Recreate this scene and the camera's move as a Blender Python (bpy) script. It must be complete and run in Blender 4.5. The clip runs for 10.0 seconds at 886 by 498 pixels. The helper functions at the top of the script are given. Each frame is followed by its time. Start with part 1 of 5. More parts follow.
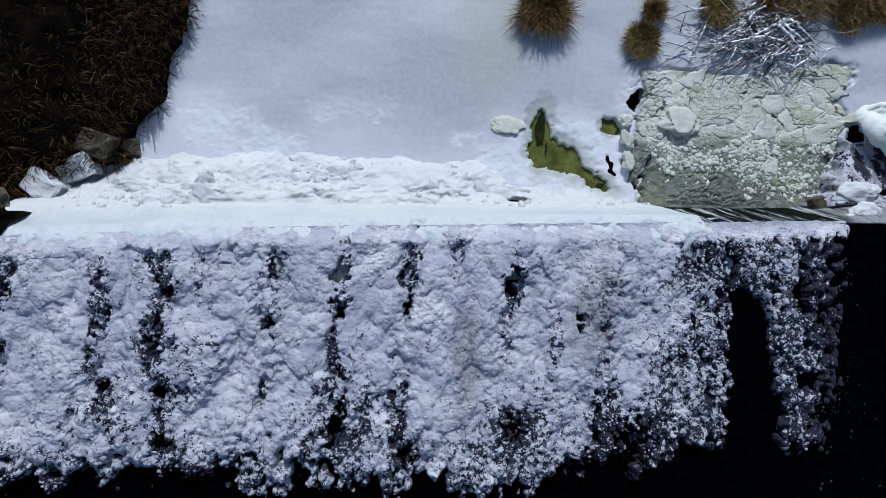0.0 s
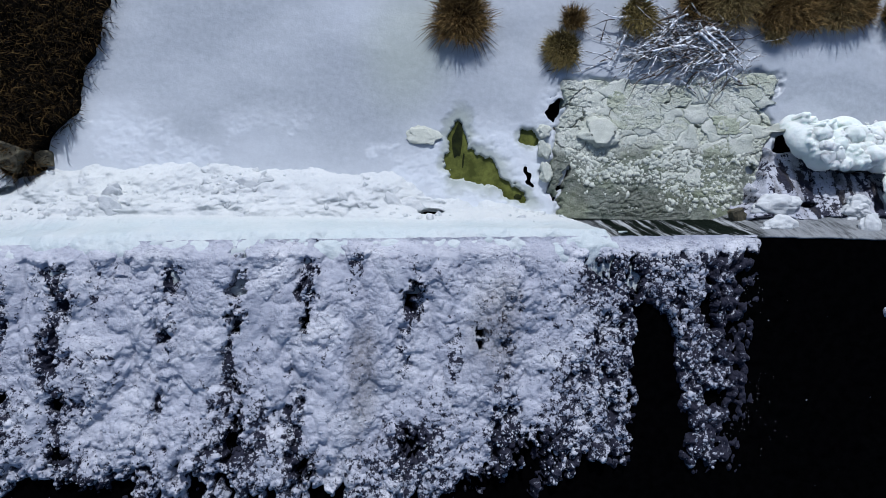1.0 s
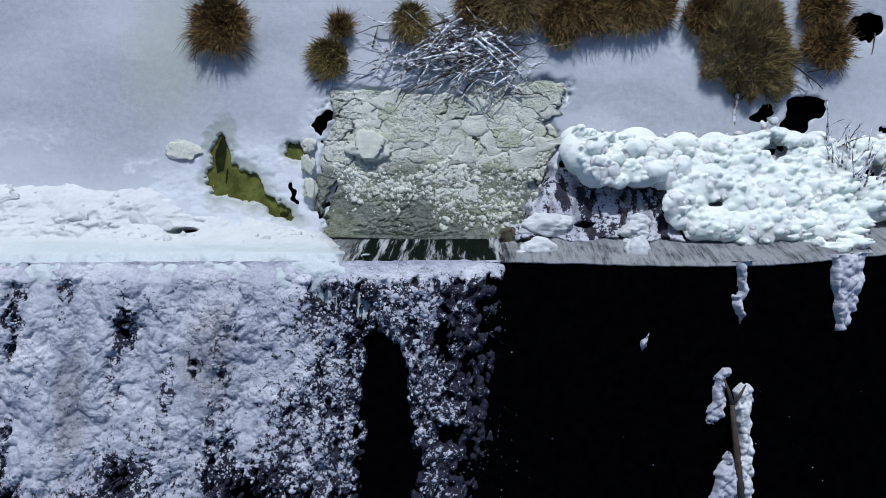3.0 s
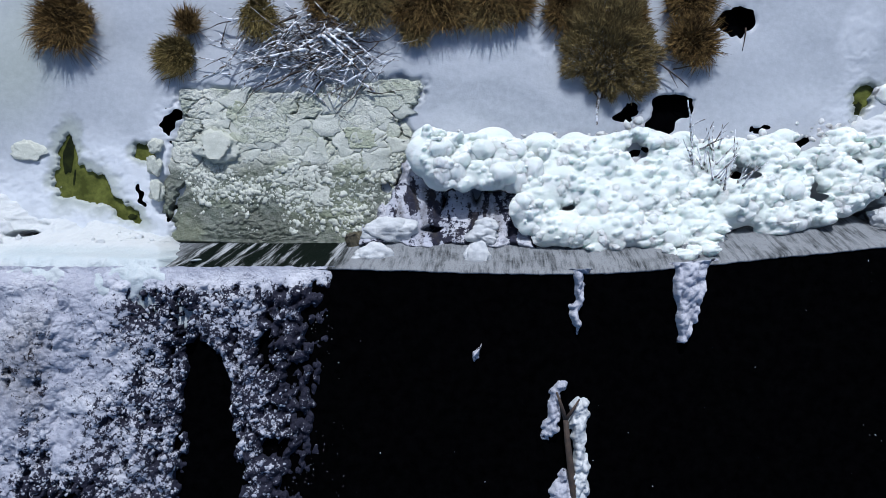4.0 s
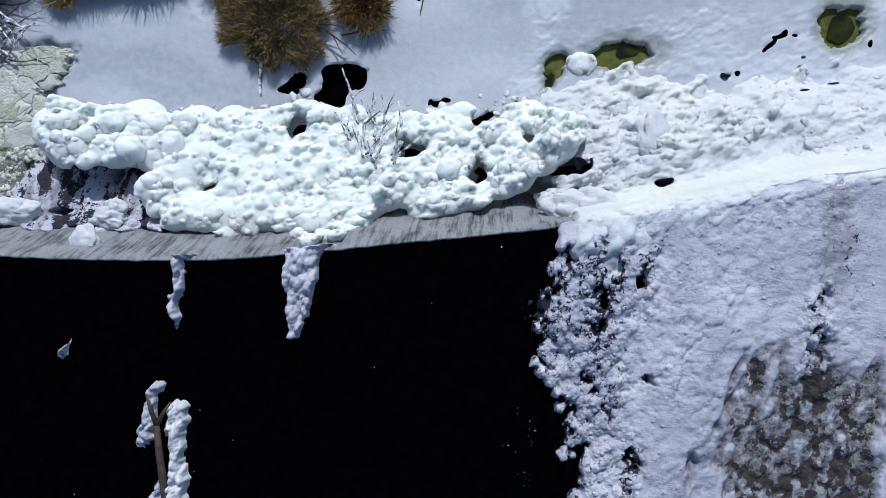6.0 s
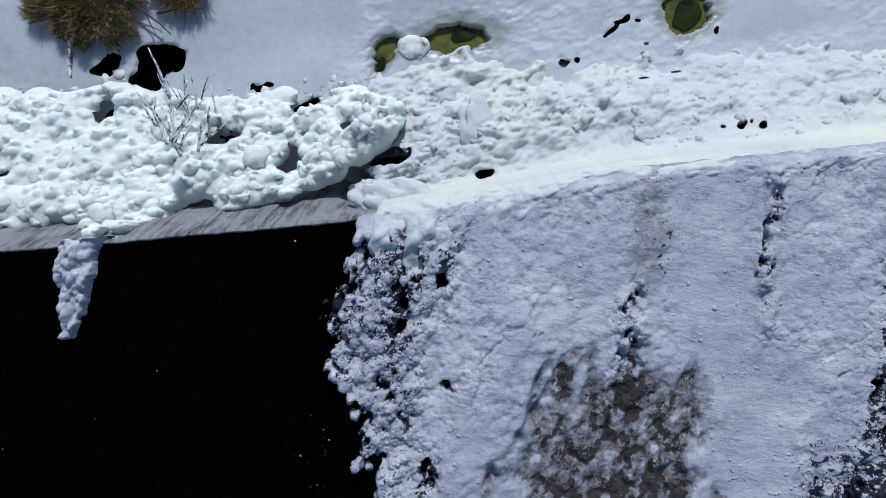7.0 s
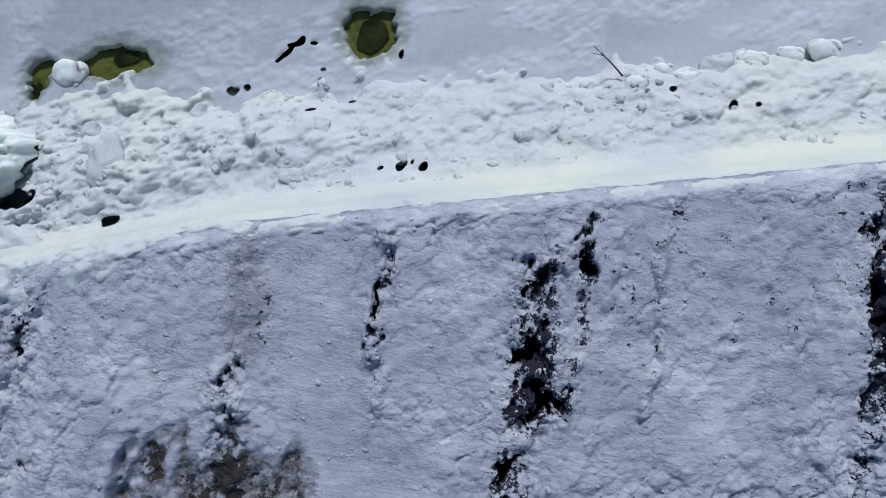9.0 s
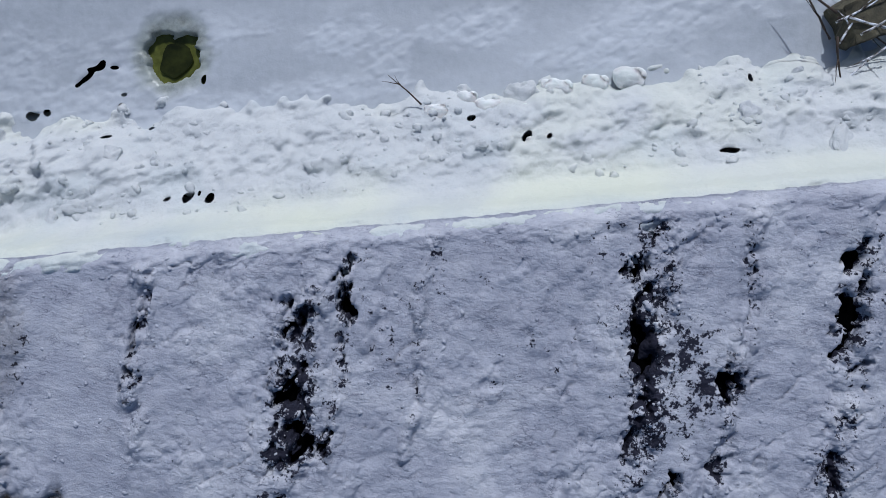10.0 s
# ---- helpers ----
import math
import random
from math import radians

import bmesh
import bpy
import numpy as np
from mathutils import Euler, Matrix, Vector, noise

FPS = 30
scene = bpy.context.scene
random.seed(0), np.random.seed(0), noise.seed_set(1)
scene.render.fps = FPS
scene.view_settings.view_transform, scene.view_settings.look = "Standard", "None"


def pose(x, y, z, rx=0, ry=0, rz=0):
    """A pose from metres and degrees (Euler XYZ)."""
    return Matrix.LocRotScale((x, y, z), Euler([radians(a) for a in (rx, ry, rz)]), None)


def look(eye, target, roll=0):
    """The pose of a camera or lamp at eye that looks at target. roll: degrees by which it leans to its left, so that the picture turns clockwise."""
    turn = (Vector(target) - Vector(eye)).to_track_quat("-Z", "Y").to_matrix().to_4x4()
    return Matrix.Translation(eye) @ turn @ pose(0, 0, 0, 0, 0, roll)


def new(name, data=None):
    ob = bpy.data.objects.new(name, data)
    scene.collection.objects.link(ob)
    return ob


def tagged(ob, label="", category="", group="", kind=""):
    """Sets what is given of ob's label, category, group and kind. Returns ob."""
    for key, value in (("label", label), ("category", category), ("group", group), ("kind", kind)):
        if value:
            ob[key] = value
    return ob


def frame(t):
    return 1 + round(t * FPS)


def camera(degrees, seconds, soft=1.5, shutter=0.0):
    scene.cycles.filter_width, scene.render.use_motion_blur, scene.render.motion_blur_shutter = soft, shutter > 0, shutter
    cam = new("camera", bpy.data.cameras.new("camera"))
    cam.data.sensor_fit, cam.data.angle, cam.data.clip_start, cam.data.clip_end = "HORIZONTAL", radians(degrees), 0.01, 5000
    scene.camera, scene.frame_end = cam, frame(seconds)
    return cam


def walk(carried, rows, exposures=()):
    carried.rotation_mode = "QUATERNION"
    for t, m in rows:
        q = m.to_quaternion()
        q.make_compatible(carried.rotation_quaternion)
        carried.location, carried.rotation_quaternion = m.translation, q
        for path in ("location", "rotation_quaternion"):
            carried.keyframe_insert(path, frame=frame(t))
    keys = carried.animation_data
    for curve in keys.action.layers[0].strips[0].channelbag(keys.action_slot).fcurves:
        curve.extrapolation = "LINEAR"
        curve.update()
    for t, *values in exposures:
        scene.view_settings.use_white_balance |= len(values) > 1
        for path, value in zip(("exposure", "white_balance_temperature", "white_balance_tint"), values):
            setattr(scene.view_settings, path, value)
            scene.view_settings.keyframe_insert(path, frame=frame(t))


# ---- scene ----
cam = camera(66.0, 10.0, soft=0.9)
# seconds, eye x y z, small turns about x, y and z from straight down
PATH = [
    (0, -1.007, 9.036, 15.911, 1.626, -4.160, 5.494),
    (0.5, 0.085, 9.320, 15.990, 1.505, -3.583, 5.587),
    (1, 1.296, 9.616, 15.956, 1.350, -2.905, 5.683),
    (1.5, 2.667, 9.930, 15.850, 1.154, -2.106, 5.798),
    (2, 4.178, 10.270, 15.709, 0.886, -1.272, 5.813),
    (2.5, 5.781, 10.633, 15.510, 0.622, -0.441, 5.866),
    (4, 10.997, 11.573, 14.651, -0.002, 1.652, 6.241),
    (4.5, 12.766, 11.772, 14.281, -0.101, 2.127, 6.211),
    (5, 14.557, 11.924, 13.857, -0.081, 2.490, 6.232),
    (5.5, 16.296, 12.022, 13.423, -0.007, 2.632, 6.335),
    (7, 20.789, 12.326, 12.047, 0.103, 1.219, 7.041),
    (7.5, 22.224, 12.711, 11.670, -0.436, 1.472, 7.158),
    (8, 23.580, 13.193, 11.314, -1.042, 1.844, 7.245),
    (8.5, 24.895, 13.700, 11.002, -1.562, 2.140, 7.315),
    (9, 26.210, 14.188, 10.730, -1.958, 2.166, 7.320),
    (9.5, 27.586, 14.672, 10.546, -2.389, 1.990, 7.384),
    (10, 29.016, 15.170, 10.419, -2.826, 1.677, 7.431),
]
walk(cam, [(r[0], pose(*r[1:])) for r in PATH], exposures=[(0, 0.08, 5800, 13), (2.5, 0.07, 5800, 13), (4.5, 0.25, 5800, 13), (5.5, 0.28, 5800, 13), (7, 0.0, 5800, 13), (8.5, -0.12, 5800, 13), (10, -0.25, 5800, 13)])

# ---- light: a clear low sun over the tailwater, blue sky ----
SUN_UP, SUN_TURN = 40.0, -5.0
world = bpy.data.worlds.new("sky")
scene.world = world
world.use_nodes = True
wn = world.node_tree.nodes
sky = wn.new("ShaderNodeTexSky")
sky.sky_type, sky.sun_disc = "NISHITA", False
sky.dust_density, sky.ozone_density = 2.0, 1.0
sky.sun_elevation, sky.sun_rotation = radians(SUN_UP), radians(SUN_TURN)
wn["Background"].inputs["Strength"].default_value = 0.085
hazy = wn.new("ShaderNodeHueSaturation")
hazy.inputs["Saturation"].default_value = 1.15
world.node_tree.links.new(sky.outputs[0], hazy.inputs["Color"])
world.node_tree.links.new(hazy.outputs[0], wn["Background"].inputs["Color"])
sun = new("sun", bpy.data.lights.new("sun", "SUN"))
sun.data.energy, sun.data.angle, sun.data.color = 2.7, radians(0.7), (1.0, 0.99, 0.97)
sun.matrix_world = look((0, 0, 0), (-math.sin(radians(SUN_TURN)), -math.cos(radians(SUN_TURN)), -math.tan(radians(SUN_UP))))


# ---- noise on arrays ----
def rnd(ix, iy, seed):
    h = (ix.astype(np.int64) * 374761393 + iy.astype(np.int64) * 668265263 + seed * 974634777) & 0xFFFFFFFF
    h = ((h ^ (h >> 13)) * 1274126177) & 0xFFFFFFFF
    h = ((h ^ (h >> 16)) * 2246822519) & 0xFFFFFFFF
    return ((h ^ (h >> 15)) & 0xFFFFFF) / float(0xFFFFFF)


def vnoise(x, y, seed=0):
    ix, iy = np.floor(x), np.floor(y)
    fx, fy = x - ix, y - iy
    fx, fy = fx * fx * (3 - 2 * fx), fy * fy * (3 - 2 * fy)
    a, b = rnd(ix, iy, seed), rnd(ix + 1, iy, seed)
    c, d = rnd(ix, iy + 1, seed), rnd(ix + 1, iy + 1, seed)
    return (a + (b - a) * fx) * (1 - fy) + (c + (d - c) * fx) * fy


def fbm(x, y, seed=0, octaves=4, gain=0.5):
    total, amp, norm = 0.0, 1.0, 0.0
    for k in range(octaves):
        total = total + amp * vnoise(x * 2 ** k + 17.3 * k, y * 2 ** k - 9.1 * k, seed + k)
        norm += amp
        amp *= gain
    return total / norm - 0.5


def puff(x, y, size, seed=0):
    """Rounded knobs packed side by side, 0 in the creases to 1 on top."""
    x, y = x / size, y / size
    ix, iy = np.floor(x), np.floor(y)
    best = np.zeros_like(x)
    for i in (-1, 0, 1):
        for j in (-1, 0, 1):
            cx, cy = ix + i, iy + j
            px, py = cx + rnd(cx, cy, seed), cy + rnd(cx, cy, seed + 1)
            r = 0.42 + 0.45 * rnd(cx, cy, seed + 2)
            best = np.maximum(best, np.sqrt(np.maximum(0, r * r - (x - px) ** 2 - (y - py) ** 2)))
    return best


def cracks(x, y, size, seed=0):
    """Distance to the nearest seam between cells, in metres, and the cell's random value."""
    x, y = x / size, y / size
    ix, iy = np.floor(x), np.floor(y)
    f1, f2, ident = np.full_like(x, 9.0), np.full_like(x, 9.0), np.zeros_like(x)
    for i in (-1, 0, 1):
        for j in (-1, 0, 1):
            cx, cy = ix + i, iy + j
            q = np.hypot(x - cx - rnd(cx, cy, seed), y - cy - rnd(cx, cy, seed + 1))
            near = q < f1
            f2 = np.where(near, f1, np.minimum(f2, q))
            ident = np.where(near, rnd(cx, cy, seed + 2), ident)
            f1 = np.where(near, q, f1)
    return (f2 - f1) * size * 0.5, ident


def step(a, b, x):
    t = np.clip((x - a) / (b - a), 0, 1)
    return t * t * (3 - 2 * t)


# ---- the plan: x runs along the dam, d is a plan coordinate across it, growing towards the tailwater ----
KINK_X, KINK_Y, AXIS_LEFT, AXIS_RIGHT = 13.9, 11.46, 0.1107, 0.216
TOP = 2.03
ACROSS_D = (-12, -4, -3, -2, -1, 0, 1, 2, 3, 4, 5, 6.5, 12)
ACROSS_Y = (-15.1, -5.05, -3.83, -2.58, -1.3, 0, 0.68, 1.58, 2.48, 3.33, 4.13, 5.24, 9.4)


def axis_y(x):
    bend = 0.5 * (x - KINK_X + np.sqrt((x - KINK_X) ** 2 + 0.3))
    return KINK_Y + AXIS_LEFT * (x - KINK_X) + (AXIS_RIGHT - AXIS_LEFT) * bend


def to_y(x, d):
    far = np.where(d > 12, d - 12, np.where(d < -12, d + 12, 0))
    west = np.interp(x, (-9, 0, 6, 12), (0.75, 0.45, 0.2, 0)) * np.interp(d, (-1, 2), (1.1, 0.75))
    return axis_y(x) + np.interp(d, ACROSS_D, ACROSS_Y) + west + far


def lip_d(x):
    return np.interp(x, (-11, -4.4, 5, 9, 19, 21.3, 23, 30, 36), (-0.75, -0.42, -0.12, 0, 0, 0.25, 0.55, 0.62, 0.7))


def face_z(x, d):
    """The level of the reservoir behind the dam."""
    return TOP + 0 * x + 0 * d


def pond_z(x, d):
    """The level of the frozen tailwater below the dam."""
    return 0 * x + 0 * d


def drift_z(u):
    """Snow and ice piled against the dam's wall, by the distance from its lip."""
    return np.interp(u, (-1, 0.03, 0.12, 0.3, 0.55, 1.0, 1.5, 2.2, 3.2), (TOP, TOP, TOP - 0.12, 1.45, 0.98, 0.7, 0.46, 0.12, 0))


def brink_z(u, ragged):
    """A bank's top where it rounds over the lip and thins out on the reservoir ice."""
    over = np.clip(u + 0.5, 0, 1.05)
    return np.minimum(drift_z(u) + 0.2 * step(0.35, -0.1, u), TOP + 0.15 - 0.7 * over * over - 0.2 * step(0.0, -0.75, u + ragged))


# ---- mesh helpers ----
def mesh_from(name, verts, faces, mat, smooth=True, tint=None):
    me = bpy.data.meshes.new(name)
    verts, faces = np.asarray(verts, np.float32), np.asarray(faces, np.int32)
    n, k = faces.shape
    me.vertices.add(len(verts))
    me.vertices.foreach_set("co", verts.ravel())
    me.loops.add(n * k)
    me.loops.foreach_set("vertex_index", faces.ravel())
    me.polygons.add(n)
    me.polygons.foreach_set("loop_start", np.arange(0, n * k, k, dtype=np.int32))
    me.polygons.foreach_set("use_smooth", np.full(n, smooth))
    me.update(calc_edges=True)
    if tint is not None:
        col = me.color_attributes.new("stain", "FLOAT_COLOR", "POINT")
        col.data.foreach_set("color", np.c_[tint, np.ones(len(verts))].astype(np.float32).ravel())
    me.materials.append(mat)
    return me


def grid_faces(nx, ny):
    i, j = np.meshgrid(np.arange(nx - 1), np.arange(ny - 1), indexing="ij")
    a = (i * ny + j).ravel()
    return np.stack([a, a + ny, a + ny + 1, a + 1], 1)


def sheet(name, xs, ds, surface, mat, keep=None):
    """A ground sheet over the plan: surface(x, d) gives y, z shifts and three stain masks."""
    X, D = np.meshgrid(xs, ds, indexing="ij")
    px, py, pz, tint = surface(X, D)
    v = np.stack([px.ravel(), py.ravel(), pz.ravel()], 1)
    f = grid_faces(len(xs), len(ds))
    if keep is not None:
        ok = keep(X, D).ravel()
        f = f[ok[f].all(1)]
        edges = np.sort(np.concatenate([f[:, (k, (k + 1) % 4)] for k in range(4)]), axis=1)
        rim, times = np.unique(edges, axis=0, return_counts=True)
        rim = rim[times == 1]
        degree = np.bincount(rim.ravel(), minlength=len(v))[:, None]
        for _ in range(6):
            near_sum = np.zeros_like(v)
            np.add.at(near_sum, rim[:, 0], v[rim[:, 1]])
            np.add.at(near_sum, rim[:, 1], v[rim[:, 0]])
            v = np.where(degree == 2, 0.5 * v + 0.5 * near_sum / np.maximum(degree, 1), v)
        used = np.unique(f)
        back = np.zeros(len(v), np.int64)
        back[used] = np.arange(len(used))
        v, f = v[used], back[f]
        tint = [t.ravel()[used] for t in tint]
    return new(name, mesh_from(name, v, f, mat, tint=np.stack([t.ravel() for t in tint], 1)))


def part(name, bm, material, parent, label=""):
    me = bpy.data.meshes.new(name)
    bm.to_mesh(me)
    bm.free()
    me.materials.append(material)
    ob = new(name, me)
    ob.parent = parent
    if label:
        ob["label"] = label
    return ob


# ---- materials ----
class Shade:
    def __init__(self, name):
        self.mat = bpy.data.materials.new(name)
        self.mat.use_nodes = True
        self.n, self.l = self.mat.node_tree.nodes, self.mat.node_tree.links
        self.bsdf = self.n["Principled BSDF"]
        self.coord = self.n.new("ShaderNodeTexCoord").outputs["Object"]

    def noise(self, scale, detail=4, rough=0.6, stretch=None, turn=0):
        node = self.n.new("ShaderNodeTexNoise")
        node.inputs["Scale"].default_value, node.inputs["Detail"].default_value, node.inputs["Roughness"].default_value = scale, detail, rough
        if stretch:
            m = self.n.new("ShaderNodeMapping")
            m.inputs["Scale"].default_value = stretch
            m.inputs["Rotation"].default_value = (0, 0, radians(turn))
            self.l.new(self.coord, m.inputs["Vector"])
            self.l.new(m.outputs[0], node.inputs["Vector"])
        else:
            self.l.new(self.coord, node.inputs["Vector"])
        return node.outputs["Fac"]

    def ramp(self, fac, *stops):
        node = self.n.new("ShaderNodeValToRGB")
        el = node.color_ramp.elements
        while len(el) < len(stops):
            el.new(0.5)
        for e, (pos, c) in zip(el, stops):
            e.position = pos
            e.color = (c, c, c, 1) if isinstance(c, (int, float)) else (*c, 1)
        self.l.new(fac, node.inputs[0])
        return node.outputs[0]

    def mix(self, fac, a, b, mode="MIX"):
        node = self.n.new("ShaderNodeMix")
        node.data_type, node.blend_type = "RGBA", mode
        for k, v in ((0, fac), (6, a), (7, b)):
            if isinstance(v, (int, float)):
                node.inputs[k].default_value = v if k == 0 else (v, v, v, 1)
            elif isinstance(v, tuple):
                node.inputs[k].default_value = (*v, 1)
            else:
                self.l.new(v, node.inputs[k])
        return node.outputs[2]

    def math(self, op, a, b):
        node = self.n.new("ShaderNodeMath")
        node.operation = op
        for k, v in ((0, a), (1, b)):
            if isinstance(v, (int, float)):
                node.inputs[k].default_value = v
            else:
                self.l.new(v, node.inputs[k])
        return node.outputs[0]

    def stain(self):
        a = self.n.new("ShaderNodeAttribute")
        a.attribute_name = "stain"
        s = self.n.new("ShaderNodeSeparateColor")
        self.l.new(a.outputs["Color"], s.inputs[0])
        return s.outputs[0], s.outputs[1], s.outputs[2]

    def random(self):
        return self.n.new("ShaderNodeObjectInfo").outputs["Random"]

    def island(self):
        return self.n.new("ShaderNodeNewGeometry").outputs["Random Per Island"]

    def done(self, color, rough=0.6, bump=None, strength=0.4, distance=0.03, **other):
        for key, v in (("Base Color", color), ("Roughness", rough), *other.items()):
            s = self.bsdf.inputs[key]
            if isinstance(v, tuple):
                s.default_value = (*v, 1)
            elif isinstance(v, (int, float)):
                s.default_value = v
            else:
                self.l.new(v, s)
        if bump is not None:
            b = self.n.new("ShaderNodeBump")
            b.inputs["Strength"].default_value, b.inputs["Distance"].default_value = strength, distance
            self.l.new(bump, b.inputs["Height"])
            self.l.new(b.outputs[0], self.bsdf.inputs["Normal"])
        return self.mat


def make_ice(name, white, grey, brown, clear, green, speck=0.55, relief=0.55, knobby=0.0):
    """Crusted ice: white frost over grey, with brown silt, clear dark ice and a green cast where the stain masks say so."""
    s = Shade(name)
    clear_pore = (0.1, 0.11, 0.14)
    dirt, glass, algae = s.stain()
    big, fine = s.noise(1.1, 5), s.noise(16, 6, 0.75)
    col = s.mix(s.math("MULTIPLY", s.ramp(big, (0.4, 0), (0.75, 1)), 0.5), white, grey)
    if knobby > 0.5:
        col = s.mix(s.ramp(s.noise(3.0, 6, 0.7, (1, 1.8, 1)), (0.4, 0.6), (0.62, 0)), white, grey)
        col = s.mix(s.ramp(s.noise(0.9, 5, 0.6), (0.48, 0), (0.66, 0.7)), col, (0.6, 0.615, 0.64))
    patch = s.ramp(s.noise(2.2, 5, 0.65), (0.46, 0.08), (0.62, 1))
    grit = s.math("MULTIPLY", patch, s.ramp(fine, (0.4, 1), (0.58, 0)))
    col = s.mix(s.math("MULTIPLY", grit, 1 - speck), col, grey)
    pore = s.math("MULTIPLY", s.ramp(s.noise(2.2, 5, 0.65), (0.48, 0), (0.58, 1)), s.ramp(s.noise(20, 5, 0.7), (0.37, 1), (0.42, 0)))
    col = s.mix(s.math("MULTIPLY", pore, 1 - speck), col, clear_pore)
    if knobby > 0.5:
        speckle = s.math("ADD", s.math("MULTIPLY", s.noise(8, 5, 0.62), 0.65), s.math("MULTIPLY", s.noise(30, 4, 0.6), 0.35))
        # this dark speckle is thin ice and painted crevice shade alike
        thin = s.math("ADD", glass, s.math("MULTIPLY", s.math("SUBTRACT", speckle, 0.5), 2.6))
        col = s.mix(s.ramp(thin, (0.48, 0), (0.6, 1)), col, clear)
        for scale, wide, seed_turn in ((1.1, 0.011, 12), (2.2, 0.014, -15)):
            vein = s.math("ABSOLUTE", s.math("SUBTRACT", s.noise(scale, 6, 0.58, (0.75, 2.0, 2.0), seed_turn), 0.5), 0.0)
            split = s.math("MULTIPLY", s.ramp(vein, (0.0, 1), (wide, 0)), s.ramp(s.noise(0.8 * scale, 4), (0.47, 0), (0.6, 0.55)))
            col = s.mix(split, col, (0.07, 0.075, 0.11))
    else:
        col = s.mix(s.math("MULTIPLY", glass, s.ramp(s.noise(7, 4), (0.2, 0.6), (0.7, 1))), col, clear)
    if knobby < 0.5:
        col = s.mix(algae, col, green)
    col = s.mix(s.math("MULTIPLY", dirt, s.ramp(s.noise(11, 5, 0.75), (0.3, 0.25), (0.65, 1))), col, brown)
    grain = s.math("ADD", s.math("MULTIPLY", s.noise(34, 3, 0.6), 0.5), s.math("MULTIPLY", s.noise(8, 5, 0.65), 2.0))
    if knobby > 0.5:
        ripple = s.math("ADD", s.math("MULTIPLY", s.noise(5, 7, 0.66, (0.8, 1.8, 1), 8), 1.2), s.math("MULTIPLY", s.noise(40, 3, 0.6), 0.3))
        grain = s.math("ADD", ripple, s.math("MULTIPLY", s.math("MULTIPLY", grain, algae), 0.8))
    if knobby:
        for scale, amount in ((7.0, 2.2 * knobby), (16.0, 1.0 * knobby)):
            cell = s.n.new("ShaderNodeTexVoronoi")
            cell.inputs["Scale"].default_value = scale
            wob = s.mix(0.06, s.coord, s.noise(3.0, 3))
            s.l.new(wob, cell.inputs["Vector"])
            dome = s.math("SUBTRACT", 1.0, s.math("POWER", cell.outputs["Distance"], 2.0))
            if knobby > 0.5:
                dome = s.math("MULTIPLY", dome, algae)
            grain = s.math("ADD", grain, s.math("MULTIPLY", dome, amount))
    rough = 0.75 if knobby > 0.5 else s.mix(glass, 0.75, 0.3)
    return s.done(col, rough, grain, relief, 0.06, **{"Specular IOR Level": 0.12 if knobby > 0.5 else 0.35})


SNOW = make_ice("crusted_snow", (0.55, 0.575, 0.575), (0.42, 0.455, 0.475), (0.22, 0.19, 0.14), (0.42, 0.5, 0.52), (0.66, 0.69, 0.55), 0.85, 0.3, 0.3)
FALL = make_ice("reservoir_ice", (0.435, 0.455, 0.51), (0.3, 0.315, 0.37), (0.05, 0.043, 0.034), (0.02, 0.021, 0.034), (0.36, 0.4, 0.3), 0.75, 0.5, 1.0)
LAKE = make_ice("pond_ice", (0.6, 0.64, 0.67), (0.5, 0.53, 0.56), (0.1, 0.105, 0.085), (0.33, 0.36, 0.385), (0.38, 0.43, 0.3), 0.98, 0.08)


PAN = make_ice("broken_pan_ice", (0.64, 0.66, 0.58), (0.34, 0.37, 0.31), (0.06, 0.06, 0.04), (0.065, 0.085, 0.06), (0.3, 0.34, 0.21), 0.2, 0.6)


def make_plate():
    s = Shade("broken_plate_ice")
    col = s.ramp(s.noise(2.2, 5), (0.3, (0.34, 0.37, 0.32)), (0.5, (0.5, 0.53, 0.46)), (0.72, (0.66, 0.68, 0.61)))
    col = s.mix(s.ramp(s.noise(24, 4, 0.7), (0.4, 0.5), (0.6, 0)), col, (0.36, 0.39, 0.33))
    col = s.mix(s.math("MULTIPLY", s.random(), 0.4), col, (0.66, 0.68, 0.58))
    return s.done(col, 0.6, s.noise(22, 5, 0.7), 0.6, 0.03)


def make_bulb():
    s = Shade("splash_ice")
    col = s.mix(s.random(), (0.7, 0.745, 0.715), (0.645, 0.715, 0.655))
    col = s.mix(s.ramp(s.noise(3, 3), (0.4, 0), (0.75, 0.6)), col, (0.73, 0.75, 0.75))
    s.bsdf.inputs["Subsurface Radius"].default_value = (0.9, 1.0, 1.0)
    return s.done(col, 0.65, s.math("ADD", s.noise(14, 4), s.math("MULTIPLY", s.noise(48, 3, 0.7), 0.5)), 0.5, 0.03, **{"Subsurface Weight": 0.85, "Subsurface Scale": 0.16, "Specular IOR Level": 0.25})


def make_wall():
    s = Shade("black_reservoir_water")
    col = s.ramp(s.noise(5, 5, 0.7), (0.35, (0.0004, 0.0004, 0.0005)), (0.75, (0.0015, 0.0015, 0.0018)))
    return s.done(col, 0.5, s.noise(10, 4), 0.3, 0.02, **{"Specular IOR Level": 0.004})


def make_water(name, a, b, rough, spec):
    s = Shade(name)
    col = s.ramp(s.noise(4, 4), (0.35, a), (0.7, b))
    return s.done(col, rough, s.noise(9, 3), 0.15, 0.02, **{"Specular IOR Level": spec})


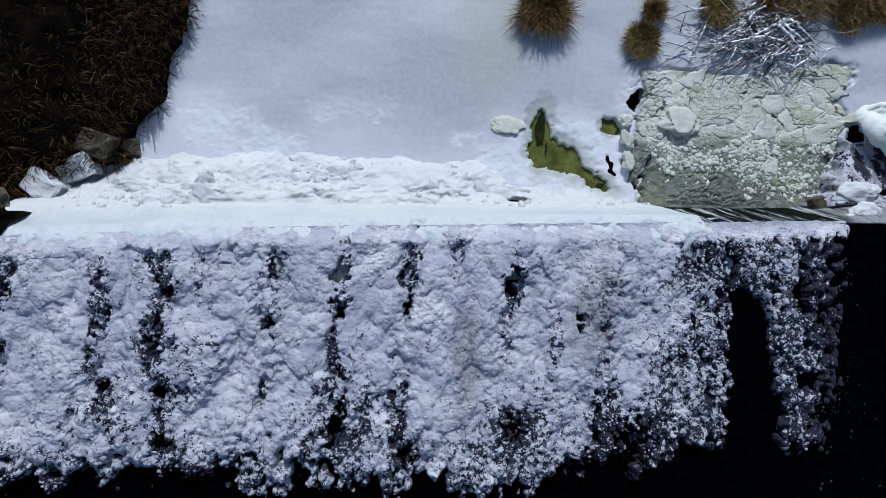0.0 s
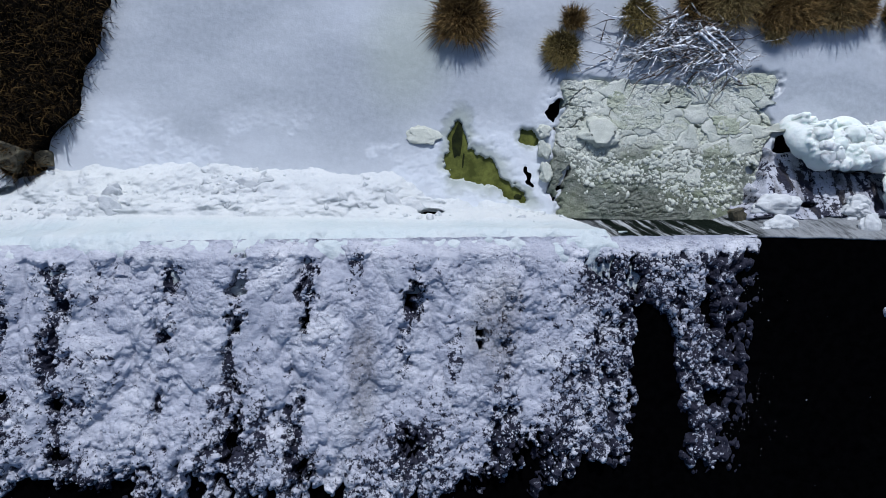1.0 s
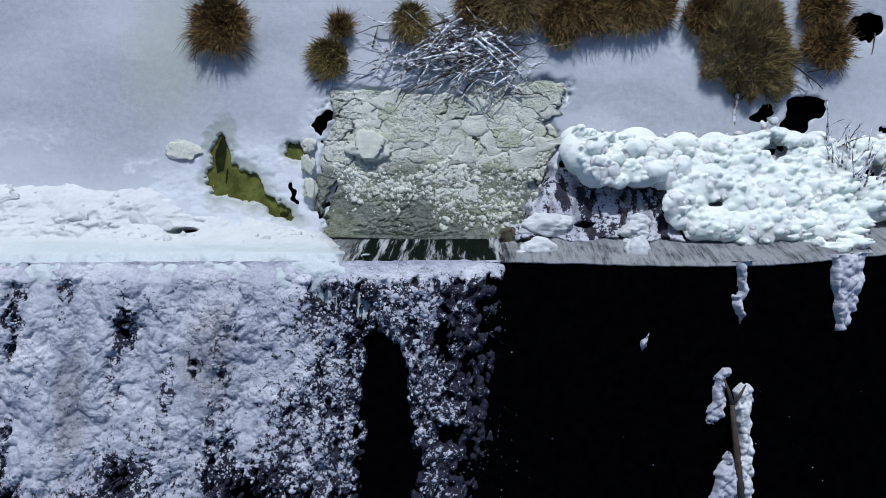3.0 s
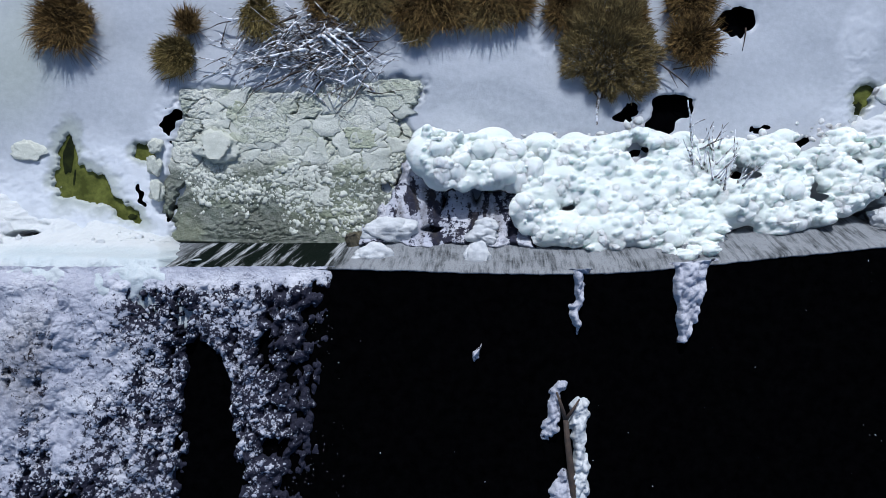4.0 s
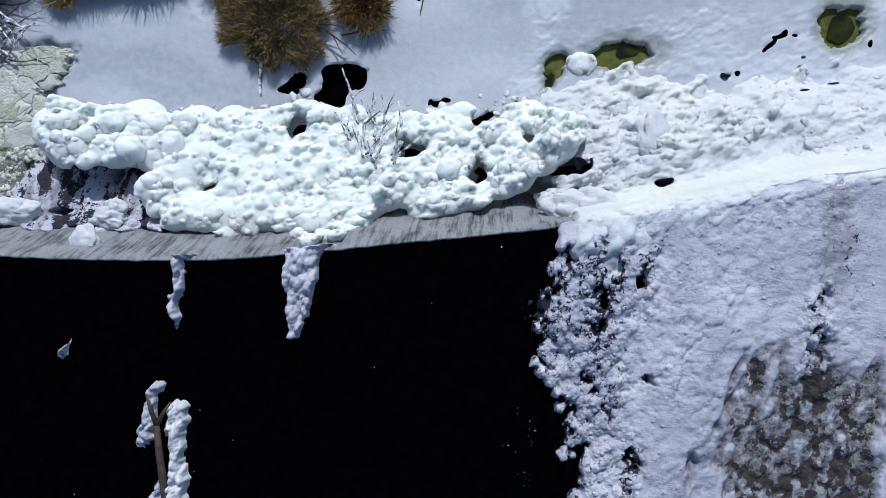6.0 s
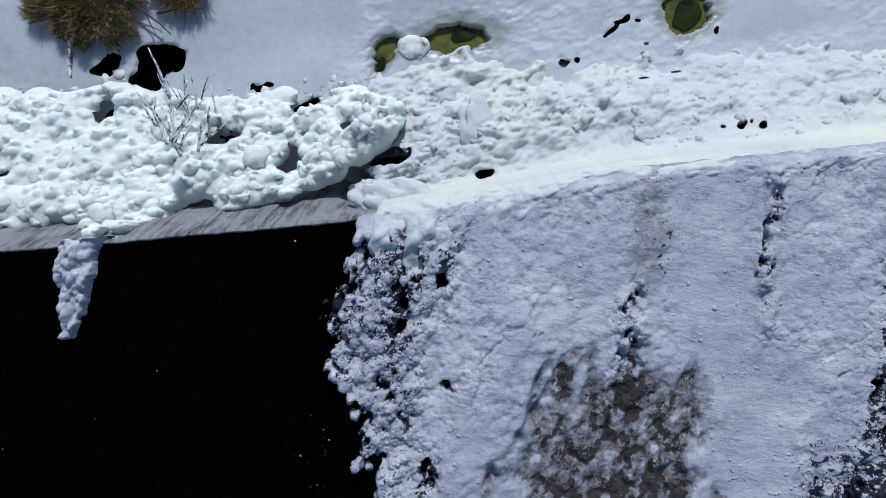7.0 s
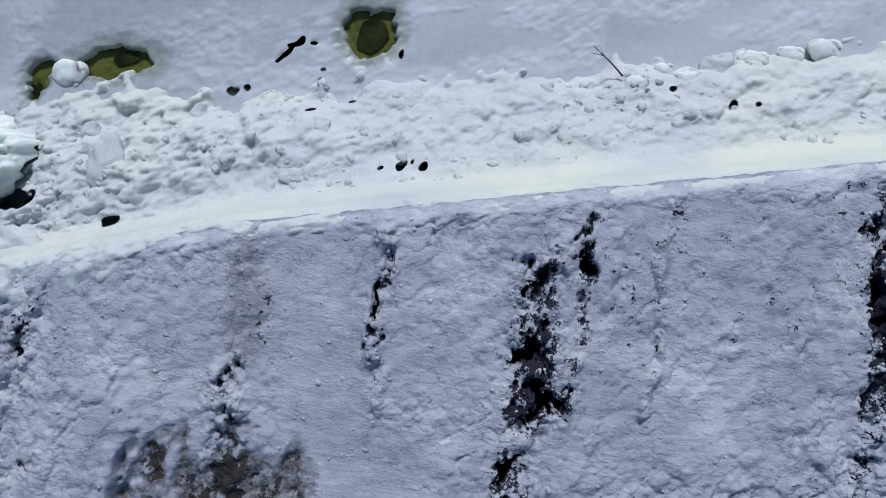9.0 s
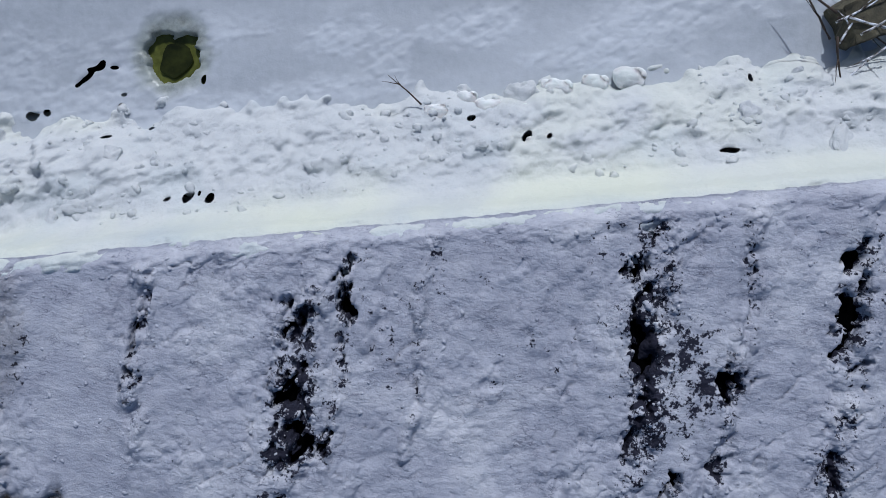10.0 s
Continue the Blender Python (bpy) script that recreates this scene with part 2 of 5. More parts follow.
def make_apron():
    s = Shade("frosted_concrete")
    streak = s.noise(4, 7, 0.75, (3.0, 0.5, 0.25))
    broad = s.noise(1.6, 4, 0.6)
    wet, _, bare = s.stain()
    fac = s.math("ADD", s.math("MULTIPLY", streak, 0.7), s.math("MULTIPLY", broad, 0.45))
    frost = s.ramp(s.math("SUBTRACT", fac, s.math("MULTIPLY", wet, 0.09)), (0.44, 0), (0.6, 1))
    col = s.mix(frost, (0.04, 0.044, 0.046), (0.23, 0.245, 0.255))
    col = s.mix(s.ramp(s.noise(34, 4, 0.75), (0.5, 0), (0.68, 0.75)), col, (0.1, 0.105, 0.11))
    wash = s.ramp(s.noise(2.2, 7, 0.72, (2.0, 0.3, 0.12)), (0.5, 0), (0.6, 1))
    col = s.mix(wet, col, s.mix(wash, (0.004, 0.007, 0.005), (0.36, 0.38, 0.39)))
    return s.done(col, 0.75, s.math("ADD", streak, s.noise(40, 3)), 0.5, 0.015, **{"Specular IOR Level": 0.02})


def make_grass(name, a, b, c):
    s = Shade(name)
    col = s.ramp(s.island(), (0.0, a), (0.55, b), (1.0, c))
    col = s.mix(s.math("MULTIPLY", s.noise(3, 2), 0.5), col, a)
    return s.done(col, 0.85, **{"Specular IOR Level": 0.1})


def make_wood(name, a, b, frost):
    s = Shade(name)
    col = s.ramp(s.noise(8, 5, 0.7, (1, 1, 0.2)), (0.3, a), (0.7, b))
    if frost:
        col = s.mix(s.ramp(s.noise(9, 4, 0.6), (0.55 - 0.2 * frost, 0), (0.7 - 0.2 * frost, 1)), col, (0.8, 0.83, 0.86))
    return s.done(col, 0.8, s.noise(20, 4), 0.5, 0.01)


def make_soil():
    s = Shade("dark_bank_soil")
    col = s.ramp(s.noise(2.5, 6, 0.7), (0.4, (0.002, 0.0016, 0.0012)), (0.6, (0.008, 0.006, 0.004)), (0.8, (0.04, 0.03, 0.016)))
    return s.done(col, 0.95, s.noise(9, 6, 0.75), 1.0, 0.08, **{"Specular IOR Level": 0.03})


def make_rock():
    s = Shade("mossy_stone")
    col = s.ramp(s.noise(6, 6, 0.7), (0.3, (0.03, 0.028, 0.02)), (0.6, (0.1, 0.09, 0.055)), (0.8, (0.17, 0.16, 0.12)))
    return s.done(col, 0.9, s.noise(14, 5, 0.7), 0.7, 0.03)


PLATE, BULB, WALL, APRON, SOIL, ROCK = make_plate(), make_bulb(), make_wall(), make_apron(), make_soil(), make_rock()
RIVER = make_water("black_river_water", (0.0005, 0.0006, 0.0007), (0.0015, 0.0015, 0.002), 0.25, 0.006)
OLIVE = make_water("olive_melt_water", (0.05, 0.058, 0.011), (0.14, 0.155, 0.035), 0.35, 0.15)
DEEP = make_water("deep_olive_water", (0.008, 0.011, 0.004), (0.03, 0.036, 0.009), 0.3, 0.1)
STRAW = make_grass("dry_sedge", (0.02, 0.013, 0.005), (0.17, 0.105, 0.036), (0.34, 0.23, 0.085))
OLIVE_GRASS = make_grass("dry_olive_sedge", (0.03, 0.022, 0.008), (0.2, 0.155, 0.05), (0.36, 0.28, 0.11))
TWIG = make_grass("shrub_twigs", (0.06, 0.042, 0.018), (0.22, 0.165, 0.065), (0.38, 0.3, 0.13))
BRANCH = make_wood("frosted_branch", (0.035, 0.028, 0.022), (0.12, 0.09, 0.06), 0.68)
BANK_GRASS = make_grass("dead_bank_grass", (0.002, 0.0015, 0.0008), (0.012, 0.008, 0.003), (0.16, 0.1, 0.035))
BARK = make_wood("bare_branch", (0.018, 0.014, 0.012), (0.075, 0.05, 0.034), 0)

# ---- the dam and its ice ----
def oval(x, d, cx, cd, rx, rd, turn=0.0):
    """Below 1 inside an oval on the plan."""
    c, s = math.cos(radians(turn)), math.sin(radians(turn))
    p, q = (x - cx) * c + (d - cd) * s, -(x - cx) * s + (d - cd) * c
    return np.sqrt((p / rx) ** 2 + (q / rd) ** 2)


# dark gaps in the ice of the face: x, d, half width, half length
GAPS = [
    (-2.08, -0.5, 0.14, 0.08), (-2.01, -1.08, 0.08, 0.18), (-1.97, -1.6, 0.12, 0.12), (-1.89, -2.64, 0.07, 0.09), (-1.84, -3.5, 0.09, 0.28),
    (-0.38, -3.94, 0.14, 0.14), (1.74, -3.54, 0.16, 0.18), (-6.37, -2.99, 0.07, 0.12), (-5.24, -2.98, 0.08, 0.16), (-5.22, -3.72, 0.1, 0.12),
    (-8.3, -1.47, 0.09, 0.08), (-7.72, -4.5, 0.4, 0.16), (-4.96, -4.5, 0.7, 0.18), (1.45, -1.09, 0.12, 0.1), (-0.62, -1.5, 0.05, 0.2),
    (4.2, -3.8, 0.35, 0.3), (3.2, -4.2, 0.25, 0.2), (5.24, -0.6, 0.16, 0.14), (5.95, -0.85, 0.1, 0.24), (7.6, -1.2, 0.12, 0.25), (2.9, -1.75, 0.08, 0.1),
    (20.15, -0.61, 0.12, 0.25), (20.62, -0.73, 0.05, 0.16), (20.08, -0.29, 0.03, 0.14), (20.03, -1.26, 0.05, 0.1), (20.85, -2.0, 0.06, 0.06), (20.7, -3.0, 0.12, 0.1),
    (25.16, -0.68, 0.05, 0.2), (25.18, -1.17, 0.05, 0.05), (27.15, -1.2, 0.12, 0.2), (27.12, -0.68, 0.06, 0.05), (27.75, -0.47, 0.07, 0.16), (27.69, -0.16, 0.03, 0.15),
    (27.42, -1.79, 0.26, 0.12), (27.1, -2.4, 0.14, 0.12), (31.17, -0.32, 0.08, 0.12), (31.32, 0.12, 0.03, 0.12), (31.36, -0.62, 0.09, 0.05), (32.49, -1.5, 0.14, 0.1),
    (31.95, -2.42, 0.08, 0.09), (33.82, -0.93, 0.14, 0.28), (33.77, -0.39, 0.12, 0.15), (31.53, -1.22, 0.06, 0.18), (33.98, -1.43, 0.09, 0.11), (31.29, -0.98, 0.07, 0.14),
]


BANDS = [(-8.5, 0.3), (-6.6, 0.22), (-5.45, 0.28), (-3.35, 0.3), (-2.0, 0.16), (-0.65, 0.25), (1.5, 0.28), (3.5, 0.35), (5.3, 0.4), (8.1, 0.6),
         (20.0, 0.3), (20.8, 0.18), (23.35, 0.3), (25.17, 0.16), (27.2, 0.36), (27.75, 0.1), (28.75, 0.1), (31.4, 0.3), (32.5, 0.15), (33.85, 0.4)]


def ruin(x, d):
    """Where the crust is thin and broken: upright bands, the stretch before the bare wall, the foot."""
    u = lip_d(x) - d
    k = np.zeros_like(x)
    for cx, w in BANDS:
        k = np.maximum(k, min(1.0, 0.35 + 2.2 * w) * step(1.5, 0.3, np.abs(x - cx + 0.45 * fbm(x * 0.8, d * 1.4, 53, 4)) / w))
    k = k * (0.25 + 0.75 * step(-0.16, 0.12, fbm(x * 1.1 + 7, d * 1.3, 55, 3))) * step(0.1, 0.5, u)
    east = 0.8 * step(3.9, 5.6, x + 1.3 * fbm(x * 1.1, d * 0.8, 54, 3)) * (x < 14) * step(0.05, 0.4, u)
    west = 0.8 * step(20.9, 20.3, x + 0.5 * fbm(x * 1.1, d * 0.8, 54, 3)) * (x > 14) * step(0.1, 0.4, u)
    foot = 0.5 * step(-2.3, -4.0, d + 1.2 * fbm(x * 0.9, d * 0.9, 56, 3)) * (x < 14) + 0.8 * step(-2.2, -4.0, d + 1.6 * fbm(x * 0.7, d * 0.7, 56, 3)) * (x > 14) * step(25.3, 26.2, x)
    patch = (0.5 - 0.35 * (x > 14)) * step(0.04, 0.2, fbm(x * 0.8 + 3, d * 0.8, 46, 3))
    return np.clip(np.maximum(np.maximum(k, east), np.maximum(np.maximum(foot, west), patch)), 0, 1)


def face_ice(x, d):
    wx = x + 0.25 * fbm(x * 1.5, d * 1.5, 3)
    wd = d + 0.25 * fbm(x * 1.5, d * 1.5, 9)
    right = step(16, 20, x)
    u = lip_d(x) - d
    broken = np.maximum(ruin(x, d), 0.2 - 0.08 * right + 0.6 * fbm(x * 2.2, d * 2.2, 44, 3))
    ragged = fbm(x * 3.2, d * 2.2, 61, 4)
    clump = puff(wx, wd * 0.85, 0.34, 43)
    crumb = puff(wx, wd, 0.16, 45)
    grain = puff(x + 0.3 * (wx - x), d, 0.08, 47)
    speck = fbm(x * 13, d * 13, 69, 3, 0.7)
    # smooth plates, softly swollen; cauliflower crust to the west; broken bands
    crusty = step(7.0, 3.0, x + 1.5 * fbm(x * 0.7, d * 0.5, 57, 3))
    run = step(1.25, 0.6, np.abs(x - 24.2 - 0.14 * u - 0.04 * u * u - 0.25 * fbm(x * 2, d * 1.2, 341, 3)) / (0.4 + 0.1 * u)) * (x > 14)
    broken = broken * (1 - run)
    t = 0.3 + 0.2 * fbm(wx * 0.5, wd * 0.3, 21, 3) + 0.1 * puff(wx, wd * 0.7, 1.15, 41) + 0.12 * fbm(wx * 1.2, wd * 1.2, 22, 3)
    t = t + (0.04 + 0.36 * crusty) * puff(wx, wd * 0.85, 0.78, 42) * (1 - run) + (0.02 + 0.1 * crusty) * clump * (1 - run) + 0.06 * crusty * crumb * step(-0.1, 0.1, fbm(x * 1.1, d, 58, 3))
    t = t + (0.03 + 0.07 * right) * fbm(wx * 1.3, wd * 4, 52, 5, 0.6) * (1 - 0.8 * run) + 0.015 * fbm(x * 9, d * 9, 51, 3) * (1 - run)
    shelf = np.abs(fbm(wx * 1.1, wd * 2.6, 59, 4))
    t = t - 0.1 * step(0.014, 0.0, shelf) * step(-0.05, 0.15, fbm(x * 1.4, d * 1.4, 60)) * (1 - run)
    t = t + broken * (0.3 * clump + 0.26 * crumb + 0.12 * grain - 0.32 + 0.3 * fbm(x * 4, d * 5, 49, 4, 0.65))
    t = t + (0.1 + 0.3 * step(0.5, 2.4, u)) * step(20.5, 21.2, x + 0.6 * ragged) * step(23.4, 22.4, x + 0.3 * u + 0.6 * ragged) * (x > 14)
    pit = step(0.07, 0.26, fbm(x * 3.6, d * 3.0, 63, 4, 0.65) + 0.14 * (broken - 0.75) + 0.06 * (0.6 - crumb))
    t = t - 0.4 * broken * pit
    halo = np.zeros_like(x)
    for cx, cd, rx, rd in GAPS:
        if cx > 14:
            rx, rd = 0.8 * rx, 0.8 * rd
        o = oval(x + 0.35 * fbm(x * 6, d * 6, 67, 4, 0.7), d + 0.5 * fbm(x * 4, d * 4, 71, 4, 0.7), cx, cd, rx, rd)
        t = t - 0.75 * step(1.35, 0.75, o + 1.0 * (crumb - 0.5) + 0.9 * (grain - 0.5) + 1.4 * speck)
        halo = np.maximum(halo, step(3.2, 1.0, o))
    # ragged outer edge and the bare black stretch
    foot = np.interp(x, (-11, -8, -5, -1, 2, 3.6, 5.5, 8, 9.5), (-4.1, -4.25, -4.15, -4.3, -4.4, -4.0, -3.75, -3.9, -3.8))
    t = np.where(x < 14, t - 1.2 * step(0.12, -0.5, d - foot - 0.9 * ragged + 0.3 * (crumb - 0.6)), t)
    bare = step(0.75, 0.3, np.abs(x - 6.6 - 0.1 * (u - 2) + 0.5 * ragged) / (0.55 + 0.45 * step(1.0, 3.2, u)) + 0.25 * (crumb - 0.6)) * step(0.8, 1.8, u + 1.2 * ragged)
    t = t - 0.9 * bare
    thin = step(7.4, 8.9, x - 0.05 * u + 0.9 * ragged) * (x < 14)
    t = t - 0.55 * thin * (1 - 0.6 * crumb) - 0.9 * step(8.3, 9.3, x) * (x < 14)
    edge = np.interp(-d, (0, 0.6, 1.25, 1.9, 2.5, 3.3, 4.5), (19.2, 19.12, 18.9, 19.2, 19.65, 19.85, 20.1))
    t = np.where(x > 14, t - 1.2 * step(0.14, -0.14, x - edge + 0.55 * ragged + 0.25 * (crumb - 0.6)), t)
    # a patch where stones show through
    stone = step(1.15, 0.75, oval(x, d, 23.35, -3.65, 1.5, 1.75) + 1.0 * ragged) * (x > 14)
    rubble = puff(x, d, 0.15, 73)
    t = t * (1 - stone) + stone * (0.02 + 0.16 * rubble)
    rim = step(0.0, 0.3, u + 0.12 * ragged)
    held = np.where(x < 14, step(8.6, 7.6, x), step(19.0, 19.5, x))
    t = np.where(t > 0, t * rim, t) + (0.02 + 0.1 * held + 0.1 * crumb * broken) * (1 - rim)
    t = np.maximum(t, -0.35)
    snowy = fbm(x * 5, d * 5, 75, 4, 0.65)
    dirt = np.clip(1.3 * stone * step(0.22, 0.06, snowy + 0.2 * (rubble - 0.7)) + 0.55 * step(1.3, 0.4, oval(x, d, 3.1, -1.6, 0.6, 0.9) + 0.8 * ragged) + 0.6 * step(1.3, 0.4, oval(x, d, 0.6, -2.5, 0.33, 1.0) + 0.8 * ragged)
                   + 0.45 * step(1.0, 0.3, oval(x, d, 23.5, -0.4, 0.35, 1.2) + 0.8 * ragged), 0, 1)
    # thin ice through which the dark water shows, plus crevice shade painted into pits
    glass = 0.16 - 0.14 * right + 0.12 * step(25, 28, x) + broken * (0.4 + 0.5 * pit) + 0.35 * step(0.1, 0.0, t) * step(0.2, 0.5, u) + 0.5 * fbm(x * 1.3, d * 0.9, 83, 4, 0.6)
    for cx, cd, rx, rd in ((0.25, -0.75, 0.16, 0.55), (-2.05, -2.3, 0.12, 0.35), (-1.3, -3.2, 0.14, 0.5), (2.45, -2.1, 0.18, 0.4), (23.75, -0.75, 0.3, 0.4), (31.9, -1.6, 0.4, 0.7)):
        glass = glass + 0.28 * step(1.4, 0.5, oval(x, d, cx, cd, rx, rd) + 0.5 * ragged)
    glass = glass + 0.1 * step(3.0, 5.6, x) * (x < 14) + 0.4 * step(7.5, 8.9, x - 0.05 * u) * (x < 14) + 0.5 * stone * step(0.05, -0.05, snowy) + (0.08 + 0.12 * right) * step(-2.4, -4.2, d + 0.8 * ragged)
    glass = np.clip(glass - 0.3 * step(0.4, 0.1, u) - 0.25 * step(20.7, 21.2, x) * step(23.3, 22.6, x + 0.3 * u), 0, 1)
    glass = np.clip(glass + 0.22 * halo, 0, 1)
    knobby = np.clip(1.3 * broken + 0.45 * crusty * step(-0.15, 0.15, fbm(x * 1.2, d * 1.2, 77, 3)) + 0.1, 0, 1)
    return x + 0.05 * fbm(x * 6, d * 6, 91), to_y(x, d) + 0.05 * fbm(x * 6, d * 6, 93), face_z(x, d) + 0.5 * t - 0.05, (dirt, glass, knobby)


def ball_template(detail):
    bm = bmesh.new()
    bmesh.ops.create_icosphere(bm, subdivisions=detail, radius=1)
    v = np.array([q.co[:] for q in bm.verts])
    f = np.array([[w.index for w in q.verts] for q in bm.faces])
    bm.free()
    return v, f


BALLS = {1: ball_template(1), 2: ball_template(2)}


def knobs(name, surface, count, x0, x1, d0, d1, size, mat, label, category, accept, squash=0.7, sink=0.25, seed=1, by_lip=True, power=2.0, parent=None, detail=2):
    """Crowded rounded knobs on a surface, past counting: one joined mesh."""
    g = np.random.RandomState(seed)
    BALL_V, BALL_F = BALLS[detail]
    x, d = g.uniform(x0, x1, count), g.uniform(d0, d1, count)
    full = d + lip_d(x) if by_lip else d
    ok = accept(x, full) > g.rand(count)
    x, d = x[ok], full[ok]
    px, py, pz, tint = surface(x, d)
    n = len(x)
    r = size[0] + (size[1] - size[0]) * g.rand(n) ** power
    rot = g.uniform(0, 2 * math.pi, n)
    warp = 1 + (0.28 if mat is BULB else 0.75) * (g.rand(n, len(BALL_V)) - 0.5)
    bx = BALL_V[None, :, 0] * warp * (r * g.uniform(0.9, 1.5, n))[:, None]
    by = BALL_V[None, :, 1] * warp * (r * g.uniform(0.8, 1.1, n))[:, None]
    bz = BALL_V[None, :, 2] * warp * (r * squash)[:, None]
    c, s_ = np.cos(rot)[:, None], np.sin(rot)[:, None]
    vx, vy = bx * c - by * s_, bx * s_ + by * c
    v = np.stack([vx + px[:, None], vy + py[:, None], bz + (pz - sink * r)[:, None]], 2).reshape(-1, 3)
    f = (BALL_F[None] + (np.arange(n) * len(BALL_V))[:, None, None]).reshape(-1, 3)
    col = np.repeat(np.stack([0.45 * t for t in tint], 1), len(BALL_V), 0)
    ob = new(name, mesh_from(name, v, f, mat, tint=col))
    if parent is None:
        return tagged(ob, label, category, kind="stuff")
    ob.parent = parent
    return tagged(ob, kind="stuff")


def on_fall(x, d):
    px, py, pz, tint = face_ice(x, d)
    keep = pz - face_z(x, d) > 0.03
    return px, py, np.where(keep, pz, pz - 1.0), tint


def crowd(x, d):
    return (0.04 + 0.8 * ruin(x, d) ** 1.5 * step(-0.2, 0.1, fbm(x * 1.6, d * 1.2, 271, 3))) * step(8.5, 7.5, np.where(x > 14, 0, x))


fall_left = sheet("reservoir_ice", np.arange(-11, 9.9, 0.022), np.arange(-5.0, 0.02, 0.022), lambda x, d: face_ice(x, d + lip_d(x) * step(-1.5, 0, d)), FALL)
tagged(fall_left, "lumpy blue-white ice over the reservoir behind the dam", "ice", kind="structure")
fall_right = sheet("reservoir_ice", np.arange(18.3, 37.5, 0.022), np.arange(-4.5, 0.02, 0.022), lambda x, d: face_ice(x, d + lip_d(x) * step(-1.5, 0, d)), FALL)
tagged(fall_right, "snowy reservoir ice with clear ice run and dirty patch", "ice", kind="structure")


knobs("frost_knobs", on_fall, 46000, -10.5, 9.2, -4.9, 0.0, (0.008, 0.04), FALL, "crowded frosty ice knobs on the reservoir ice", "ice knobs", crowd, seed=11, power=2.0, detail=1)
knobs("frost_knobs", on_fall, 26000, 18.6, 36.5, -4.3, -0.12, (0.008, 0.036), FALL, "crowded frosty ice knobs on the snowy ice", "ice knobs", crowd, seed=12, power=2.2, detail=1)
knobs("frost_clusters", on_fall, 4200, -10.5, 7.6, -4.9, -0.3, (0.025, 0.075), FALL, "rounded white frost clusters in bands on the ice", "frost clusters", lambda x, d: 0.7 * ruin(x, d) ** 2 * step(-0.1, 0.15, fbm(x * 2, d * 1.5, 275, 3)), seed=13, power=2.2)
knobs("frost_clusters", on_fall, 3000, 18.8, 36.5, -4.3, -0.3, (0.02, 0.065), FALL, "rounded white frost clusters on the snowy ice", "frost clusters", lambda x, d: 0.7 * ruin(x, d) ** 2 * step(-0.1, 0.15, fbm(x * 2, d * 1.5, 277, 3)), seed=14, power=2.2)


def on_water(x, d):
    return x, to_y(x, d), face_z(x, d) - 0.055, (0 * x, 0 * x, 0 * x)


def drifting(x, d):
    near = np.exp(-np.maximum(0, x - 8.3 - 0.12 * (-d)) / 0.3) * (x < 14) + np.exp(-np.maximum(0, 19.2 - x) / 0.22) * (x > 14)
    return np.clip(0.006 + near * step(-0.1, 0.2, fbm(x * 2, d * 2, 291, 3)), 0, 1)


knobs("frost_specks", on_water, 5000, 8.0, 19.3, -4.8, -0.15, (0.003, 0.013), FALL, "tiny frost specks drifting on the black water", "frost specks", drifting, 0.5, 0.0, 31, power=2.5, detail=1)


def open_water(x, d):
    xx = np.clip(x, -60, 90)
    return x, to_y(xx, d + lip_d(xx) * step(-1.5, 0, d)) - 0.02 * step(-0.1, 0, d), face_z(x, d) - 0.06 + 0.006 * fbm(x * 3, d * 3, 101), (0 * x, 0 * x, 0 * x)


reach = np.r_[-1500, -600, -200, -60, np.arange(-13, 40, 0.3), 90, 250, 700, 1500]
reservoir = sheet("reservoir_water", reach, np.r_[-1500, -500, -150, -40, -15, np.arange(-6.5, 0.01, 0.1)], open_water, WALL)
tagged(reservoir, "black open reservoir water behind the dam", "water", kind="structure")


# ---- the dam: its steep wall of frosted concrete facing the tailwater ----
def wall_surface(x, d):
    """d from 0 at the back of the crest to 1 at the wall's foot."""
    foot = np.interp(x, (3.5, 5.0, 8.4, 9.6, 18.6, 19.6), (0.4, 0.56, 0.56, 1.0, 1.0, 0.35))
    out = np.where(d < 0.14, np.interp(d, (0, 0.1, 0.14), (-0.22, -0.04, 0.0)), foot * (d - 0.14) / 0.86)
    z = np.interp(d, (0, 0.1, 0.14, 1), (TOP - 0.5, TOP - 0.02, TOP - 0.05, -0.3))
    rough = 0.035 * fbm(x * 4, d * 6, 103) + 0.02 * fbm(x * 14, d * 5, 105)
    wet = step(5.2, 5.7, x) * step(9.0, 8.4, x) * (0.95 + 0.6 * vnoise(x * 1.2, 0 * x, 4))
    return x, to_y(x, lip_d(x)) + out + rough, z + 0.02 * fbm(x * 9, d * 3, 107), (np.clip(wet, 0, 1), 0 * x, 0 * x)


dam = sheet("dam_wall", np.r_[np.arange(-13, 4.5, 0.25), np.arange(4.5, 20.6, 0.05), np.arange(20.6, 40, 0.25)], np.r_[0, 0.05, 0.1, 0.12, 0.14, np.arange(0.17, 1.01, 0.04)], wall_surface, APRON)
tagged(dam, "frost-streaked grey concrete wall of the dam", "dam", kind="structure")

